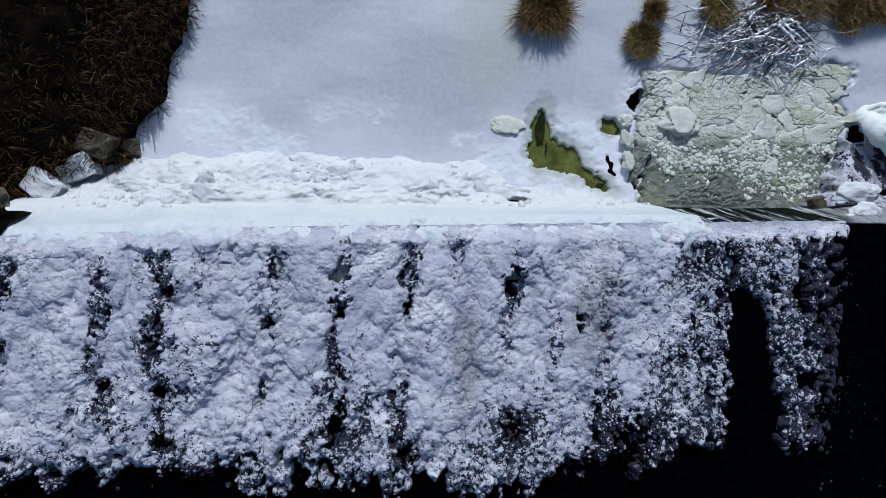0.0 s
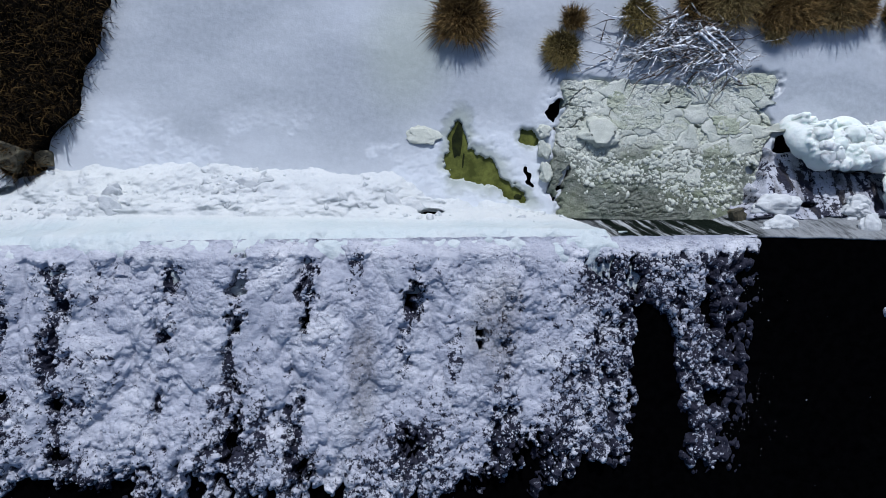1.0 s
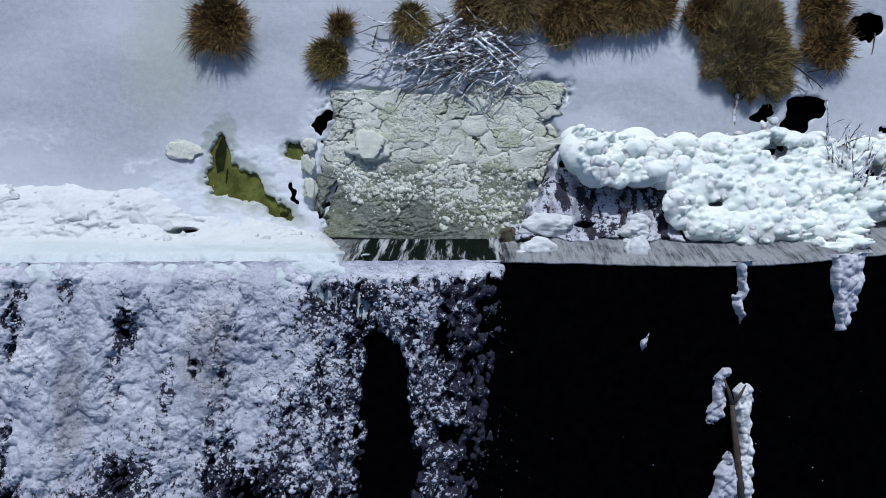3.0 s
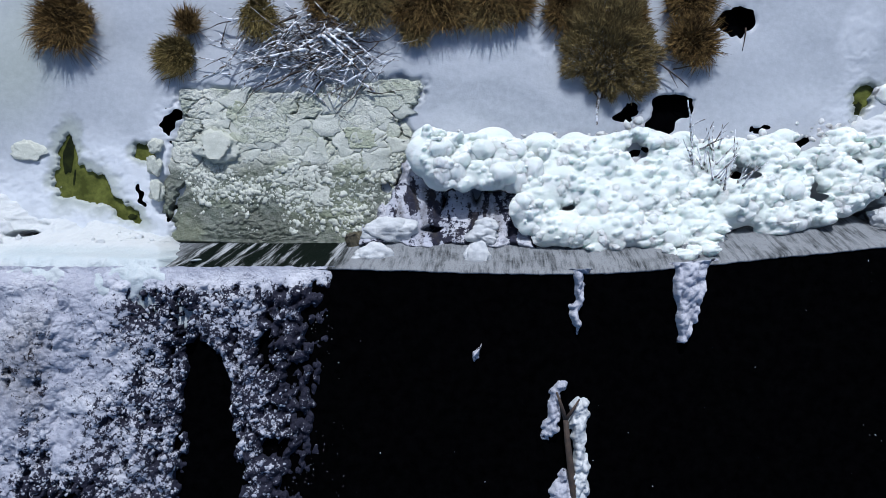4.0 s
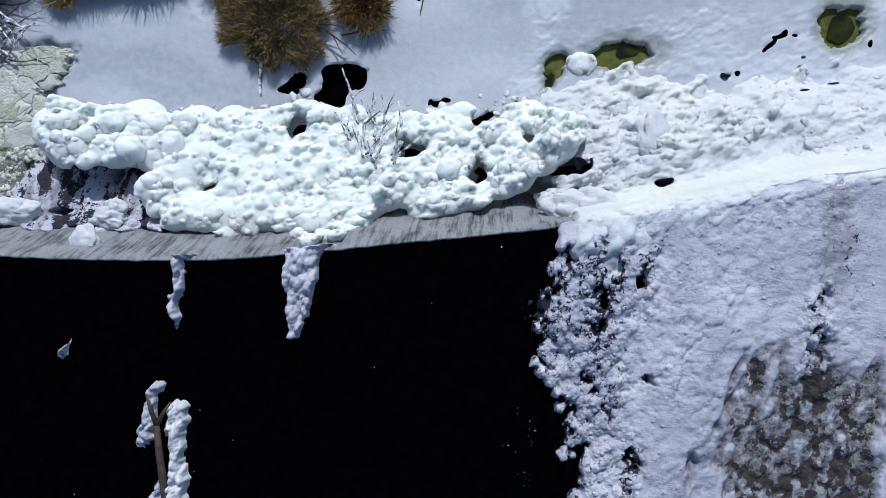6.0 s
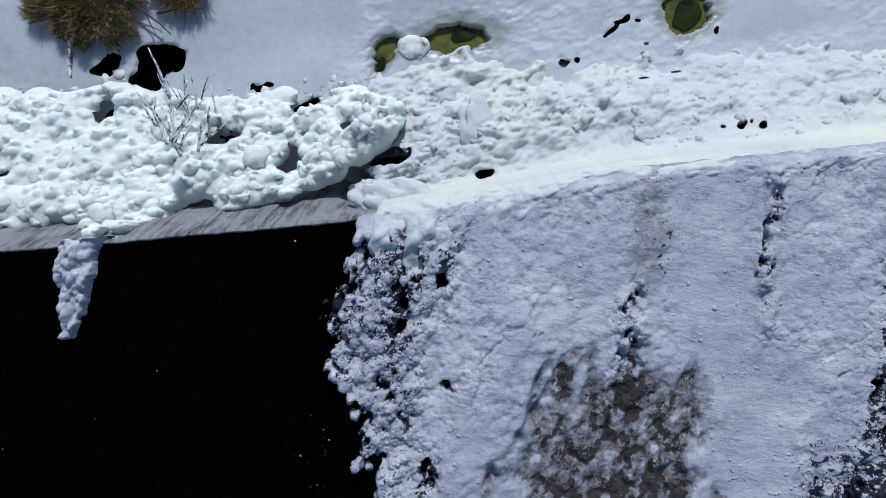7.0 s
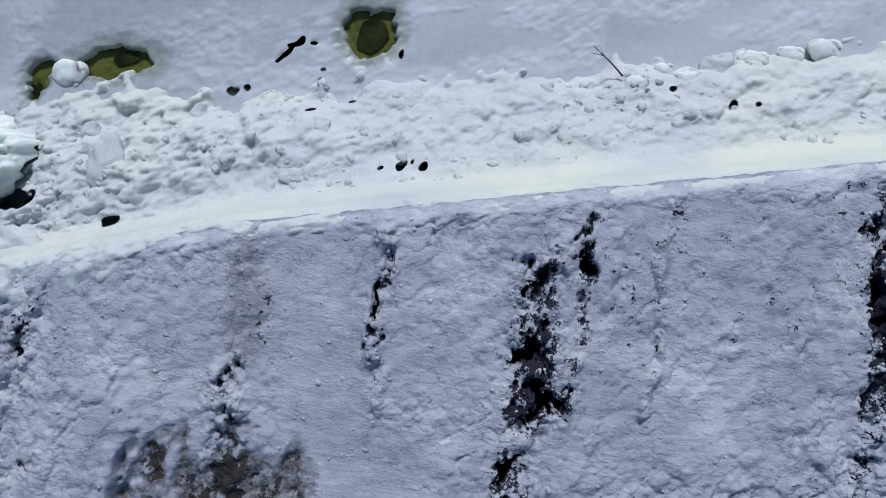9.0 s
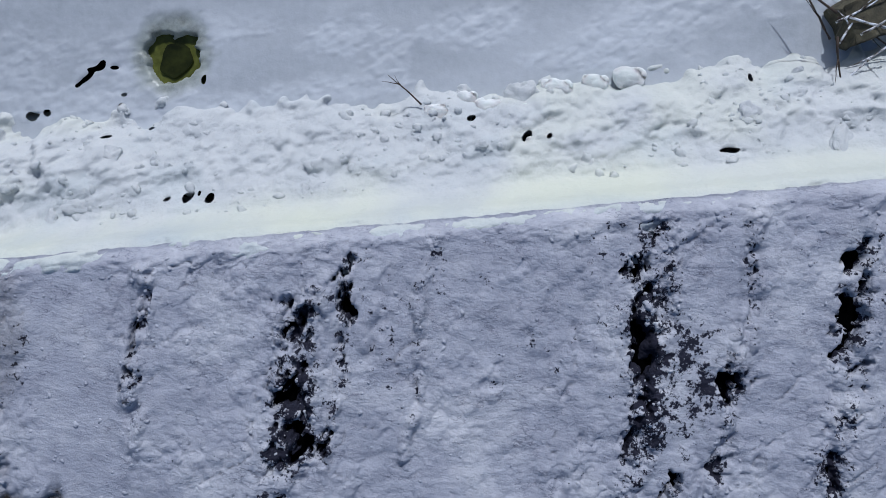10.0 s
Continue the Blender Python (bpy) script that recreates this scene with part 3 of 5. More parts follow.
# ---- pond ice with openings ----
# x, d, half width, half length, turn: open black water
HOLES = [
    (4.42, 3.63, 0.09, 0.38, 0), (4.72, 1.6, 0.06, 0.5, -15), (9.95, 2.81, 0.2, 0.24, 0), (9.54, 2.32, 0.16, 0.15, 20), (9.2, 2.2, 0.12, 0.13, 20), (1.7, 0.63, 0.28, 0.12, 0),
    (15.05, 3.9, 0.46, 0.34, 40), (14.85, 3.6, 0.3, 0.3, 0), (14.19, 3.98, 0.24, 0.12, 35), (16.27, 6.25, 0.38, 0.3, 0), (16.35, 5.9, 0.1, 0.25, 10), (16.58, 2.12, 0.28, 0.14, 0), (17.8, 2.7, 0.16, 0.1, 0), (17.88, 1.46, 0.16, 0.2, 0),
    (19.46, 1.38, 0.38, 0.16, 8), (21.09, 0.9, 0.14, 0.14, 0), (19.15, 0.82, 0.14, 0.12, 0), (23.05, 3.79, 0.16, 0.09, 10), (23.3, 3.84, 0.09, 0.05, 30), (23.47, 3.32, 0.05, 0.05, 0), (22.3, 3.1, 0.12, 0.06, 0), (24.75, 3.45, 0.06, 0.06, 0),
    (24.82, 1.41, 0.09, 0.1, 0), (25.13, 1.38, 0.08, 0.12, 0), (25.48, 1.39, 0.09, 0.1, 0), (28.98, 2.36, 0.1, 0.06, 0), (29.78, 1.94, 0.08, 0.08, -30), (28.5, 2.49, 0.1, 0.14, 0), (14.4, 2.88, 0.18, 0.12, 0), (17.0, 3.2, 0.12, 0.08, 0), (3.99, 1.8, 0.04, 0.3, 5),
]
# shallow melt pools over olive ice
POOLS = [
    (2.2, 2.45, 0.25, 0.8, 3), (2.75, 1.95, 0.58, 0.4, -40), (3.4, 1.48, 0.62, 0.2, -38), (3.87, 2.85, 0.26, 0.18, 0),
    (19.05, 3.7, 0.17, 0.36, -10), (20.3, 3.87, 0.55, 0.3, -8), (24.3, 4.0, 0.38, 0.46, 8),
]


def pan_mask(x, d):
    return step(0.25, -0.05, np.abs(x - 7.1) - 2.45 + 1.3 * fbm(x * 1.3, d * 1.3, 123, 4, 0.6)) * step(4.6, 4.3, d - 0.08 * (x - 4.7) + 0.9 * fbm(x * 1.4, d * 1.4, 118, 4, 0.6)) * step(0.4, 0.6, d)


def broken_pan(x, d):
    wob_x, wob_d = x + 0.3 * fbm(x * 3, d * 3, 111, 4, 0.6), d + 0.3 * fbm(x * 3, d * 3, 113, 4, 0.6)
    pan = pan_mask(x, d)
    upper = step(2.2, 3.0, d + 0.5 * fbm(x * 0.8, d * 0.8, 124))
    seam, ident = cracks(wob_x + 0.35 * fbm(x * 1.5, d * 1.5, 122, 3), wob_d, 0.55, 125)
    fine, _ = cracks(wob_x, wob_d, 0.15, 127)
    cut = step(0.014, 0.003, seam) * (0.12 + 0.88 * upper) * step(-0.2, 0.05, fbm(x * 1.3, d * 1.3, 126))
    h = 0.04 * (ident - 0.5) * upper - 0.1 * cut - 0.035 * step(0.014, 0.003, fine) * upper * step(-0.1, 0.15, fbm(x * 1.1, d * 1.1, 128)) + 0.02 * fbm(x * 7, d * 7, 130, 3)
    h = h + (1 - upper) * 0.05 * puff(wob_x, wob_d, 0.1, 129) * step(0.45, 0.75, vnoise(x * 2.2, d * 2.2, 131))
    for cx, cd, rx, rd, turn in HOLES:
        h = h - 0.55 * step(1.15, 0.85, oval(wob_x, wob_d, cx, cd, rx, rd, turn))
    z = pond_z(x, d) + 0.03 + h - 0.4 * (1 - pan)
    silt = 0.5 * (1 - upper) * step(-0.1, 0.25, fbm(x * 1.6, d * 1.6, 141, 4)) + 0.8 * cut
    glass = (1 - upper) * (1.0 + 0.9 * fbm(x * 1.5, d * 1.5, 142, 4)) + 0.25 * step(0.1, 0.3, fbm(x * 0.9, d * 0.9, 144))
    tint = 0.45 * step(-0.1, 0.3, fbm(x * 1.2, d * 1.2, 139, 4)) + 0.3 * (ident > 0.75) * upper
    return x, to_y(x, d), z, (np.clip(silt, 0, 1), np.clip(glass, 0, 1), np.clip(tint, 0, 1))


def pond_gap(x, d):
    wob_x, wob_d = x + 0.34 * fbm(x * 2.8, d * 2.8, 111, 4, 0.65), d + 0.34 * fbm(x * 2.8, d * 2.8, 113, 4, 0.65)
    _, ident = cracks(x, d, 0.22, 114)
    wob_x, wob_d = wob_x + 0.22 * (ident - 0.5), wob_d + 0.16 * fbm(x * 9, d * 9, 112, 3, 0.7) + 0.2 * (ident * 7 % 1 - 0.5)
    gap = np.zeros_like(x)
    for cx, cd, rx, rd, turn in HOLES:
        gap = np.maximum(gap, step(1.2, 0.8, oval(wob_x, wob_d, cx, cd, rx, rd, turn)))
    return gap


def pond_ice(x, d):
    wob_x, wob_d = x + 0.34 * fbm(x * 2.8, d * 2.8, 111, 4, 0.65), d + 0.34 * fbm(x * 2.8, d * 2.8, 113, 4, 0.65)
    h = 0.05 * fbm(x * 0.5, d * 0.7, 115) 
    crust = step(0.02, 0.1, fbm(x * 0.7, d * 0.9, 119, 5, 0.6)) * step(3.9 + 1.2 * step(17, 20, x), 2.6 + 1.2 * step(17, 20, x), d)
    for cx, cd, rx, rd in ((18.8, 5.0, 0.4, 1.3), (12.4, 6.0, 0.5, 0.8), (21.3, 4.3, 1.5, 0.5), (14.9, 5.2, 0.9, 0.35), (31.4, 3.6, 1.3, 0.9), (28.9, 4.0, 0.7, 0.4), (26.0, 3.0, 1.8, 0.35), (4.15, 2.6, 0.35, 1.5), (1.2, 1.9, 0.5, 0.5), (3.4, 2.2, 0.5, 0.5)):
        crust = np.maximum(crust, step(1.2, 0.5, oval(x, d, cx, cd, rx, rd) + 1.2 * fbm(x * 1.5, d * 1.5, 116, 4, 0.6)))
    h = h + crust * (0.012 * puff(x, d, 0.16, 121) + 0.05 * fbm(x * 5, d * 5, 120, 5, 0.68))
    pan = pan_mask(x, d)
    h = h - 0.12 * pan
    gap = pond_gap(x, d)
    melt, halo = np.zeros_like(x), np.zeros_like(x)
    for cx, cd, rx, rd, turn in POOLS:
        o = oval(x + 1.3 * (wob_x - x), d + 1.3 * (wob_d - d), cx, cd, rx, rd, turn)
        melt = np.maximum(melt, step(1.05, 0.85, o))
        halo = np.maximum(halo, step(2.0, 1.0, o))
    h = h - 0.2 * gap - 0.34 * melt - 0.04 * halo
    snowed = step(3.6, 2.0, d + 1.6 * fbm(x * 0.5, d * 0.6, 134, 4))
    grey = 0.78 - 0.5 * snowed - 0.35 * crust + 1.3 * fbm(x * 0.3, d * 0.45, 133, 5) + 0.1 * step(16, 21, x) + 0.5 * step(1.0, 0.4, oval(x, d, 30.3, 5.2, 2.2, 1.1) + 0.5 * fbm(x, d, 135)) + 0.6 * step(1.1, 0.3, oval(x, d, 11.4, 4.4, 1.3, 0.7, -25) + 0.9 * fbm(x * 1.2, d * 1.2, 137, 4)) + 0.7 * step(1.1, 0.4, oval(x, d, 9.8, 4.55, 0.8, 0.5) + 0.8 * fbm(x * 1.5, d * 1.5, 138, 4))
    tint = 0.35 * step(1.0, 0.2, oval(x, d, 0.8, 5.5, 1.6, 3.0)) + 0.4 * halo
    silt = halo * step(16, 18, x) * np.clip(0.35 + 1.5 * fbm(x * 3, d * 3, 145, 4), 0, 1) + 0.15 * halo
    return x, to_y(x, d), pond_z(x, d) + h, (np.clip(silt, 0, 1), np.clip(grey + 0.75 * halo * (0.4 + 1.2 * vnoise(x * 5, d * 5, 143)), 0, 1), np.clip(tint, 0, 1))


near = np.arange(-11.5, 38, 0.03)
pond = sheet("pond_ice", near, np.r_[np.arange(0.2, 5.0, 0.03), np.arange(5.0, 8.6, 0.07)], pond_ice, LAKE, keep=lambda x, d: pond_gap(x, d) < 0.5)
tagged(pond, "smooth grey-white pond ice with melt holes behind the dam", "pond ice", kind="structure")


pan_ice = sheet("broken_pan", np.arange(4.1, 10.2, 0.016), np.arange(0.4, 4.9, 0.016), broken_pan, PAN, keep=lambda x, d: pan_mask(x, d) > 0.02)
tagged(pan_ice, "cracked grey-green ice pan with pale yellowish plates", "ice pan")


def clip(poly, px, pd, nx, nd):
    """The piece of a convex outline on the near side of a line."""
    out = []
    for (ax, ad), (bx, bd) in zip(poly, poly[1:] + poly[:1]):
        sa, sb = (ax - px) * nx + (ad - pd) * nd, (bx - px) * nx + (bd - pd) * nd
        if sa <= 0:
            out.append((ax, ad))
        if sa * sb < 0:
            k = sa / (sa - sb)
            out.append((ax + k * (bx - ax), ad + k * (bd - ad)))
    return out


def ice_plates(pan):
    r = random.Random(17)
    seeds = [(4.7 + 0.52 * i + r.uniform(-0.24, 0.24), 2.35 + 0.42 * j + r.uniform(-0.2, 0.2)) for i in range(10) for j in range(6)]
    for sx, sd in seeds:
        if pan_mask(np.array([sx]), np.array([sd]))[0] < 0.95 or r.random() < 0.22 or sd > 4.25 or sx < 5.2 or (sd < 2.7 and r.random() < 0.6):
            continue
        poly = [(sx - 0.6, sd - 0.6), (sx + 0.6, sd - 0.6), (sx + 0.6, sd + 0.6), (sx - 0.6, sd + 0.6)]
        for ox, od in seeds:
            if (ox, od) != (sx, sd) and math.hypot(ox - sx, od - sd) < 1.3 and len(poly) > 2:
                poly = clip(poly, (sx + ox) / 2, (sd + od) / 2, ox - sx, od - sd)
        ring = []
        for (ax, ad), (bx, bd) in zip(poly, poly[1:] + poly[:1]):
            n = max(1, int(math.hypot(bx - ax, bd - ad) / 0.05))
            for k in range(n):
                x, d = ax + (bx - ax) * k / n, ad + (bd - ad) * k / n
                x, d = x + 0.2 * noise.noise((x * 3, d * 3, 0)) + 0.05 * noise.noise((x * 14, d * 14, 1)), d + 0.2 * noise.noise((x * 3, d * 3, 5)) + 0.05 * noise.noise((x * 14, d * 14, 6))
                gap = 0.965 + 0.04 * noise.noise((x * 3, d * 3, 9))
                ring.append((sx + (x - sx) * gap, sd + (d - sd) * gap))
        tip_x, tip_d, lift = r.uniform(-0.03, 0.03), r.uniform(-0.03, 0.03), r.uniform(0.022, 0.038)
        bm = bmesh.new()
        rows = []
        for inset, up in ((1.0, -0.06), (1.0, -0.006), (0.975, 0.0), (0.6, 0.002), (0.25, 0.0)):
            row = []
            for x, d in ring:
                qx, qd = sx + (x - sx) * inset, sd + (d - sd) * inset
                z = lift + up + (qx - sx) * tip_x + (qd - sd) * tip_d + (0.02 * noise.noise((qx * 6, qd * 6, 3)) if inset < 1 else 0)
                row.append(bm.verts.new((qx, float(to_y(qx, qd)), z)))
            rows.append(row)
        n = len(ring)
        for a, b in zip(rows, rows[1:]):
            for k in range(n):
                f = bm.faces.new((a[k], a[(k + 1) % n], b[(k + 1) % n], b[k]))
                f.smooth = a is not rows[0]
        bm.faces.new(rows[-1])
        part("ice_plate", bm, PLATE, pan)


ice_plates(pan_ice)


def flat(name, xs, ds, drop, mat, label, category):
    ob = sheet(name, xs, ds, lambda x, d: (x, to_y(x, d), pond_z(x, d) - drop, (0 * x, 0 * x, 0 * x)), mat)
    return tagged(ob, label, category, kind="structure")


flat("water", np.arange(-12, 38, 0.5), np.arange(0.3, 8.6, 0.4), 0.3, RIVER, "black open water under the pond ice", "water")


def pool(cx, cd, rx, rd, turn, depth):
    bm = bmesh.new()
    vs = []
    for k in range(40):
        a = 2 * math.pi * k / 40
        r = 1.8
        p, q = r * rx * math.cos(a), r * rd * math.sin(a)
        c, s = math.cos(radians(turn)), math.sin(radians(turn))
        x, d = cx + p * c - q * s, cd + p * s + q * c
        vs.append(bm.verts.new((x, float(to_y(x, d)), -depth)))
    bm.faces.new(vs)
    me = bpy.data.meshes.new("melt_pool")
    bm.to_mesh(me)
    bm.free()
    me.materials.append(OLIVE)
    return tagged(new("melt_pool", me), "shallow olive-green melt pool in the pond ice", "pool", "melt pools", "structure")


for k, p in enumerate(POOLS):
    pool(*p, 0.13 + 0.005 * k)


def deep_spot(cx, cd, rx, rd, seed):
    bm = bmesh.new()
    vs = []
    for k in range(36):
        a = 2 * math.pi * k / 36
        r = 1 + 0.35 * noise.noise((math.cos(a) * 1.5, math.sin(a) * 1.5, seed))
        x, d = cx + r * rx * math.cos(a), cd + r * rd * math.sin(a)
        vs.append(bm.verts.new((x, float(to_y(x, d)), -0.122)))
    bm.faces.new(vs)
    me = bpy.data.meshes.new("deep_pool")
    bm.to_mesh(me)
    bm.free()
    me.materials.append(DEEP)
    return tagged(new("deep_pool", me), "dark green deep spot in a melt pool", "pool", "melt pools", "structure")


for k, p in enumerate(((2.17, 2.72, 0.13, 0.42), (2.34, 2.2, 0.025, 0.2), (3.72, 1.25, 0.1, 0.07), (19.02, 3.5, 0.09, 0.14), (20.4, 3.95, 0.2, 0.14), (24.3, 3.92, 0.26, 0.3))):
    deep_spot(*p, k)


# ---- snow banks along the crest ----
def bank_left(x, d):
    u = d - lip_d(x)
    wx, wd = x + 0.2 * fbm(x * 2, d * 2, 151), d + 0.2 * fbm(x * 2, d * 2, 153)
    back = np.interp(x, (-10, -8.6, -7.4, -6, -4, -1, 0.8, 1.7, 4.5, 6), (0.8, 1.0, 1.5, 2.1, 1.9, 1.8, 1.7, 0.95, 0.8, 0.8)) + 0.7 * fbm(x * 0.7, 0 * x, 155) + 0.3 * fbm(x * 2.2, d * 2.2, 156, 4, 0.6)
    lumps = 0.2 * puff(wx, wd, 1.2, 157) + 0.12 * puff(wx, wd, 0.45, 159) * step(-0.05, 0.15, fbm(x, d, 160)) + 0.07 * puff(wx, wd, 0.17, 161) * step(0.0, 0.15, fbm(x * 1.3, d * 1.3, 162))
    mound = step(0.35, 0.9, u) * step(back + 0.5, back - 1.0, u)
    lip = 0.02 + 0.05 * fbm(x * 5, d * 5, 163) + (0.05 * puff(wx, wd, 0.3, 165) + 0.16 * fbm(x * 1.7, d * 2.6, 176, 5, 0.6)) * step(-0.6, 0, u) 
    ragged = 0.7 * fbm(x * 1.4, d * 2, 174, 4, 0.6) + 0.35 * fbm(x * 6, d * 6, 175, 3, 0.6)
    body = lip + np.where(u < 0.5, brink_z(u, ragged), drift_z(u * 1.9 / (back + 0.1)) + (brink_z(0.5, 0.0) - drift_z(0.5 * 1.9 / (back + 0.1))) * step(0.9, 0.5, u)) - 0.7 * step(back - 0.1, back + 1.1, u) + (0.12 * fbm(x * 1.8, d * 1.8, 164, 4) + 0.06 * fbm(x * 4.5, d * 4.5, 166, 4, 0.6) * step(-0.05, 0.1, fbm(x * 0.6, d * 0.9, 168, 3))) * step(0.4, 0.9, u)
    for cx, cd, r in ((-5.1, 1.2, 0.85), (-2.5, 1.15, 0.7), (-0.2, 1.1, 0.65), (1.6, 1.35, 0.5), (-7.0, 1.35, 0.7)):
        o = oval(x + 0.9 * fbm(x * 1.5, d * 1.5, 170, 4, 0.6), d + 0.9 * fbm(x * 1.5, d * 1.5, 172, 4, 0.6), cx, cd, r, 0.75 * r)
        body = body + 0.16 * step(1.5, 0.5, o) - 0.07 * step(0.9, 0.2, o)
    fade = step(6.2, 5.4, x + 1.2 * step(0.25, 0.8, u) + 0.5 * (u - 0.3) * step(0.5, 0.2, u) + 1.4 * fbm(x * 1.5, d * 2.5, 167, 4, 0.6))
    z = body + mound * lumps * (0.7 + 0.5 * vnoise(x * 0.6, d * 0.6, 169))
    hole = step(1.15, 0.8, oval(wx, wd, 1.7, 0.63, 0.28, 0.11))
    for cx, cd, rx, rd, turn in POOLS[:3]:
        hole = np.maximum(hole, step(1.5, 1.1, oval(wx, wd, cx, cd, rx, rd, turn)))
    z = z - 1.2 * hole - 3.0 * (1 - fade)
    grey = step(0.6, 0.3, u) * (0.45 + 0.5 * vnoise(x * 2, d * 6, 171))
    return x, to_y(x, d) + 0 * x, z, (0 * x, grey, 0.12 * vnoise(x * 0.8, d * 0.8, 173))


xs = np.arange(-10.4, 7.0, 0.03)
left_bank = sheet("snow_bank", xs, np.arange(-0.9, 3.3, 0.03), lambda x, d: bank_left(x, d + lip_d(x)), SNOW)
tagged(left_bank, "bright lumpy snow bank heaped along the dam crest", "snow bank")


def bank_right(x, d):
    u = d - lip_d(x)
    wx, wd = x + 0.2 * fbm(x * 2, d * 2, 181), d + 0.2 * fbm(x * 2, d * 2, 183)
    back = np.interp(x, (18, 19, 20.6, 22.6, 26, 29, 37), (2.6, 3.1, 2.9, 2.2, 2.3, 2.0, 2.2)) + 0.5 * fbm(x * 0.8, 0 * x, 185) + 1.1 * fbm(x * 2.2, d * 2.2, 186, 3, 0.5)
    heap = step(1.9, 0.5, oval(x, d, 21.0, 2.3, 2.0, 0.95))
    rough = 0.35 + 0.65 * step(-0.15, 0.15, fbm(x * 0.7, d * 0.7, 187))
    lumps = 0.07 * puff(wx, wd, 1.1, 189) + 0.16 * puff(wx, wd, 0.7, 190) * step(-0.1, 0.15, fbm(x * 0.9, d, 188, 3)) + 0.12 * fbm(x * 7, d * 7, 192, 5, 0.65) + 0.3 * (0.2 - np.abs(fbm(x * 1.7, d * 1.9, 194, 4))) + rough * (0.09 * puff(wx, wd, 0.4, 191) + 0.06 * puff(wx, wd, 0.15, 193)) + heap * (0.09 * puff(wx, wd, 0.3, 195) + 0.08 * puff(wx, wd, 0.13, 196))
    mound = step(0.35, 1.3, u) * step(back + 0.4, back - 0.8, u)
    lip = 0.02 + 0.1 * fbm(x * 1.6, d * 2.4, 197, 5, 0.6) + step(24.0, 21.0, x) * (0.09 * puff(wx, wd, 0.36, 207) + 0.06 * puff(wx, wd, 0.15, 208)) + 0.03 * fbm(x * 2, d * 9, 209) 
    ragged = 0.7 * fbm(x * 1.2, d * 1.7, 206, 4, 0.6) + 0.35 * fbm(x * 6, d * 6, 205, 3, 0.6)
    body = lip + brink_z(u, ragged) + 0.05 * fbm(x * 5, d * 5, 207, 4, 0.6) - 0.7 * step(back - 0.1, back + 1.0, u) + (0.11 * fbm(x * 1.8, d * 1.8, 198, 4) + 0.08 * fbm(x * 4.5, d * 4.5, 200, 4, 0.6) * step(-0.05, 0.1, fbm(x * 0.6, d * 0.9, 204, 3))) * step(0.35, 0.8, u)
    z = body + mound * (lumps + 0.2 * heap)
    hole = bank_gap(x, d)
    edge = step(-0.1, 0.25, x - 19.3 + 0.7 * step(0.8, 1.6, u) + 0.6 * fbm(x * 3, d * 3, 199))
    z = z - 0.25 * hole - 3.0 * (1 - edge)
    yellow = 0.45 * step(0.55, 0.1, np.abs(u - 0.3)) * step(-0.3, 0.1, fbm(x * 0.8, d * 0.8, 201)) + 0.3 * step(0.0, 0.25, fbm(x * 0.7, d * 0.9, 202, 3))
    return x, to_y(x, d), z, (0 * x, 0.25 * step(0.05, 0.25, fbm(x * 1.2, d * 1.2, 203)) + step(0.5, 0.1, u) * (0.15 + 0.35 * vnoise(x * 2, d * 5, 206)), yellow)


def bank_gap(x, d):
    wx, wd = x + 0.2 * fbm(x * 4, d * 4, 181, 4), d + 0.2 * fbm(x * 4, d * 4, 183, 4)
    _, ident = cracks(x, d, 0.07, 184)
    hole = np.zeros_like(x)
    for cx, cd, rx, rd in ((19.46, 1.38, 0.37, 0.14), (21.09, 0.87, 0.12, 0.12), (19.15, 0.8, 0.12, 0.11), (24.82, 1.41, 0.08, 0.07), (25.13, 1.38, 0.05, 0.1), (25.26, 1.44, 0.03, 0.05), (25.48, 1.39, 0.08, 0.06), (28.98, 2.36, 0.09, 0.05), (29.78, 1.94, 0.07, 0.08), (30.05, 1.84, 0.06, 0.05), (28.5, 2.49, 0.1, 0.14), (32.51, 1.4, 0.2, 0.03), (22.3, 3.0, 0.12, 0.06), (32.9, 2.58, 0.03, 0.13), (30.3, 2.62, 0.06, 0.06), (23.7, 2.58, 0.35, 0.012), (24.2, 2.68, 0.16, 0.014)):
        small = 0.62 if cx > 22 else 0.9
        hole = np.maximum(hole, step(1.3, 0.8, oval(wx, wd, cx, cd, small * rx, small * rd) + 0.5 * (ident - 0.5)))
    return hole


right_bank = sheet("snow_bank", np.arange(18.2, 38, 0.03), np.arange(-0.9, 3.9, 0.03), lambda x, d: bank_right(x, d + lip_d(x)), SNOW, keep=lambda x, d: bank_gap(x, d + lip_d(x)) < 0.5)
tagged(right_bank, "broad rounded snow bank with small holes along the crest", "snow bank")


def snow_crumbs(x, d):
    return np.clip(0.3 + 2.5 * fbm(x * 0.8, d * 0.9, 281, 3), 0, 1) * step(0.35, 0.6, d - lip_d(x)) * step(1.15, 1.6, oval(x, d, 2.7, 2.0, 1.0, 1.2))


knobs("crumbled_snow", bank_left, 1300, -9.5, 5.2, 0.35, 2.4, (0.02, 0.09), SNOW, "", "", snow_crumbs, 0.7, 0.3, 21, parent=left_bank, power=3.0)
knobs("crumbled_snow", bank_right, 1500, 19.5, 37, 0.5, 2.9, (0.02, 0.08), SNOW, "", "", snow_crumbs, 0.7, 0.3, 22, parent=right_bank, power=3.0)
knobs("slush_balls", broken_pan, 4200, 4.7, 9.5, 0.9, 2.9, (0.012, 0.075), PLATE, "small round slush balls frozen in the pan", "slush balls", lambda x, d: np.clip(0.3 + 3.5 * fbm(x * 1.5, d * 1.5, 283), 0, 1) * (pan_mask(x, d) > 0.8), 0.7, 0.35, 23, by_lip=False, power=3.2)


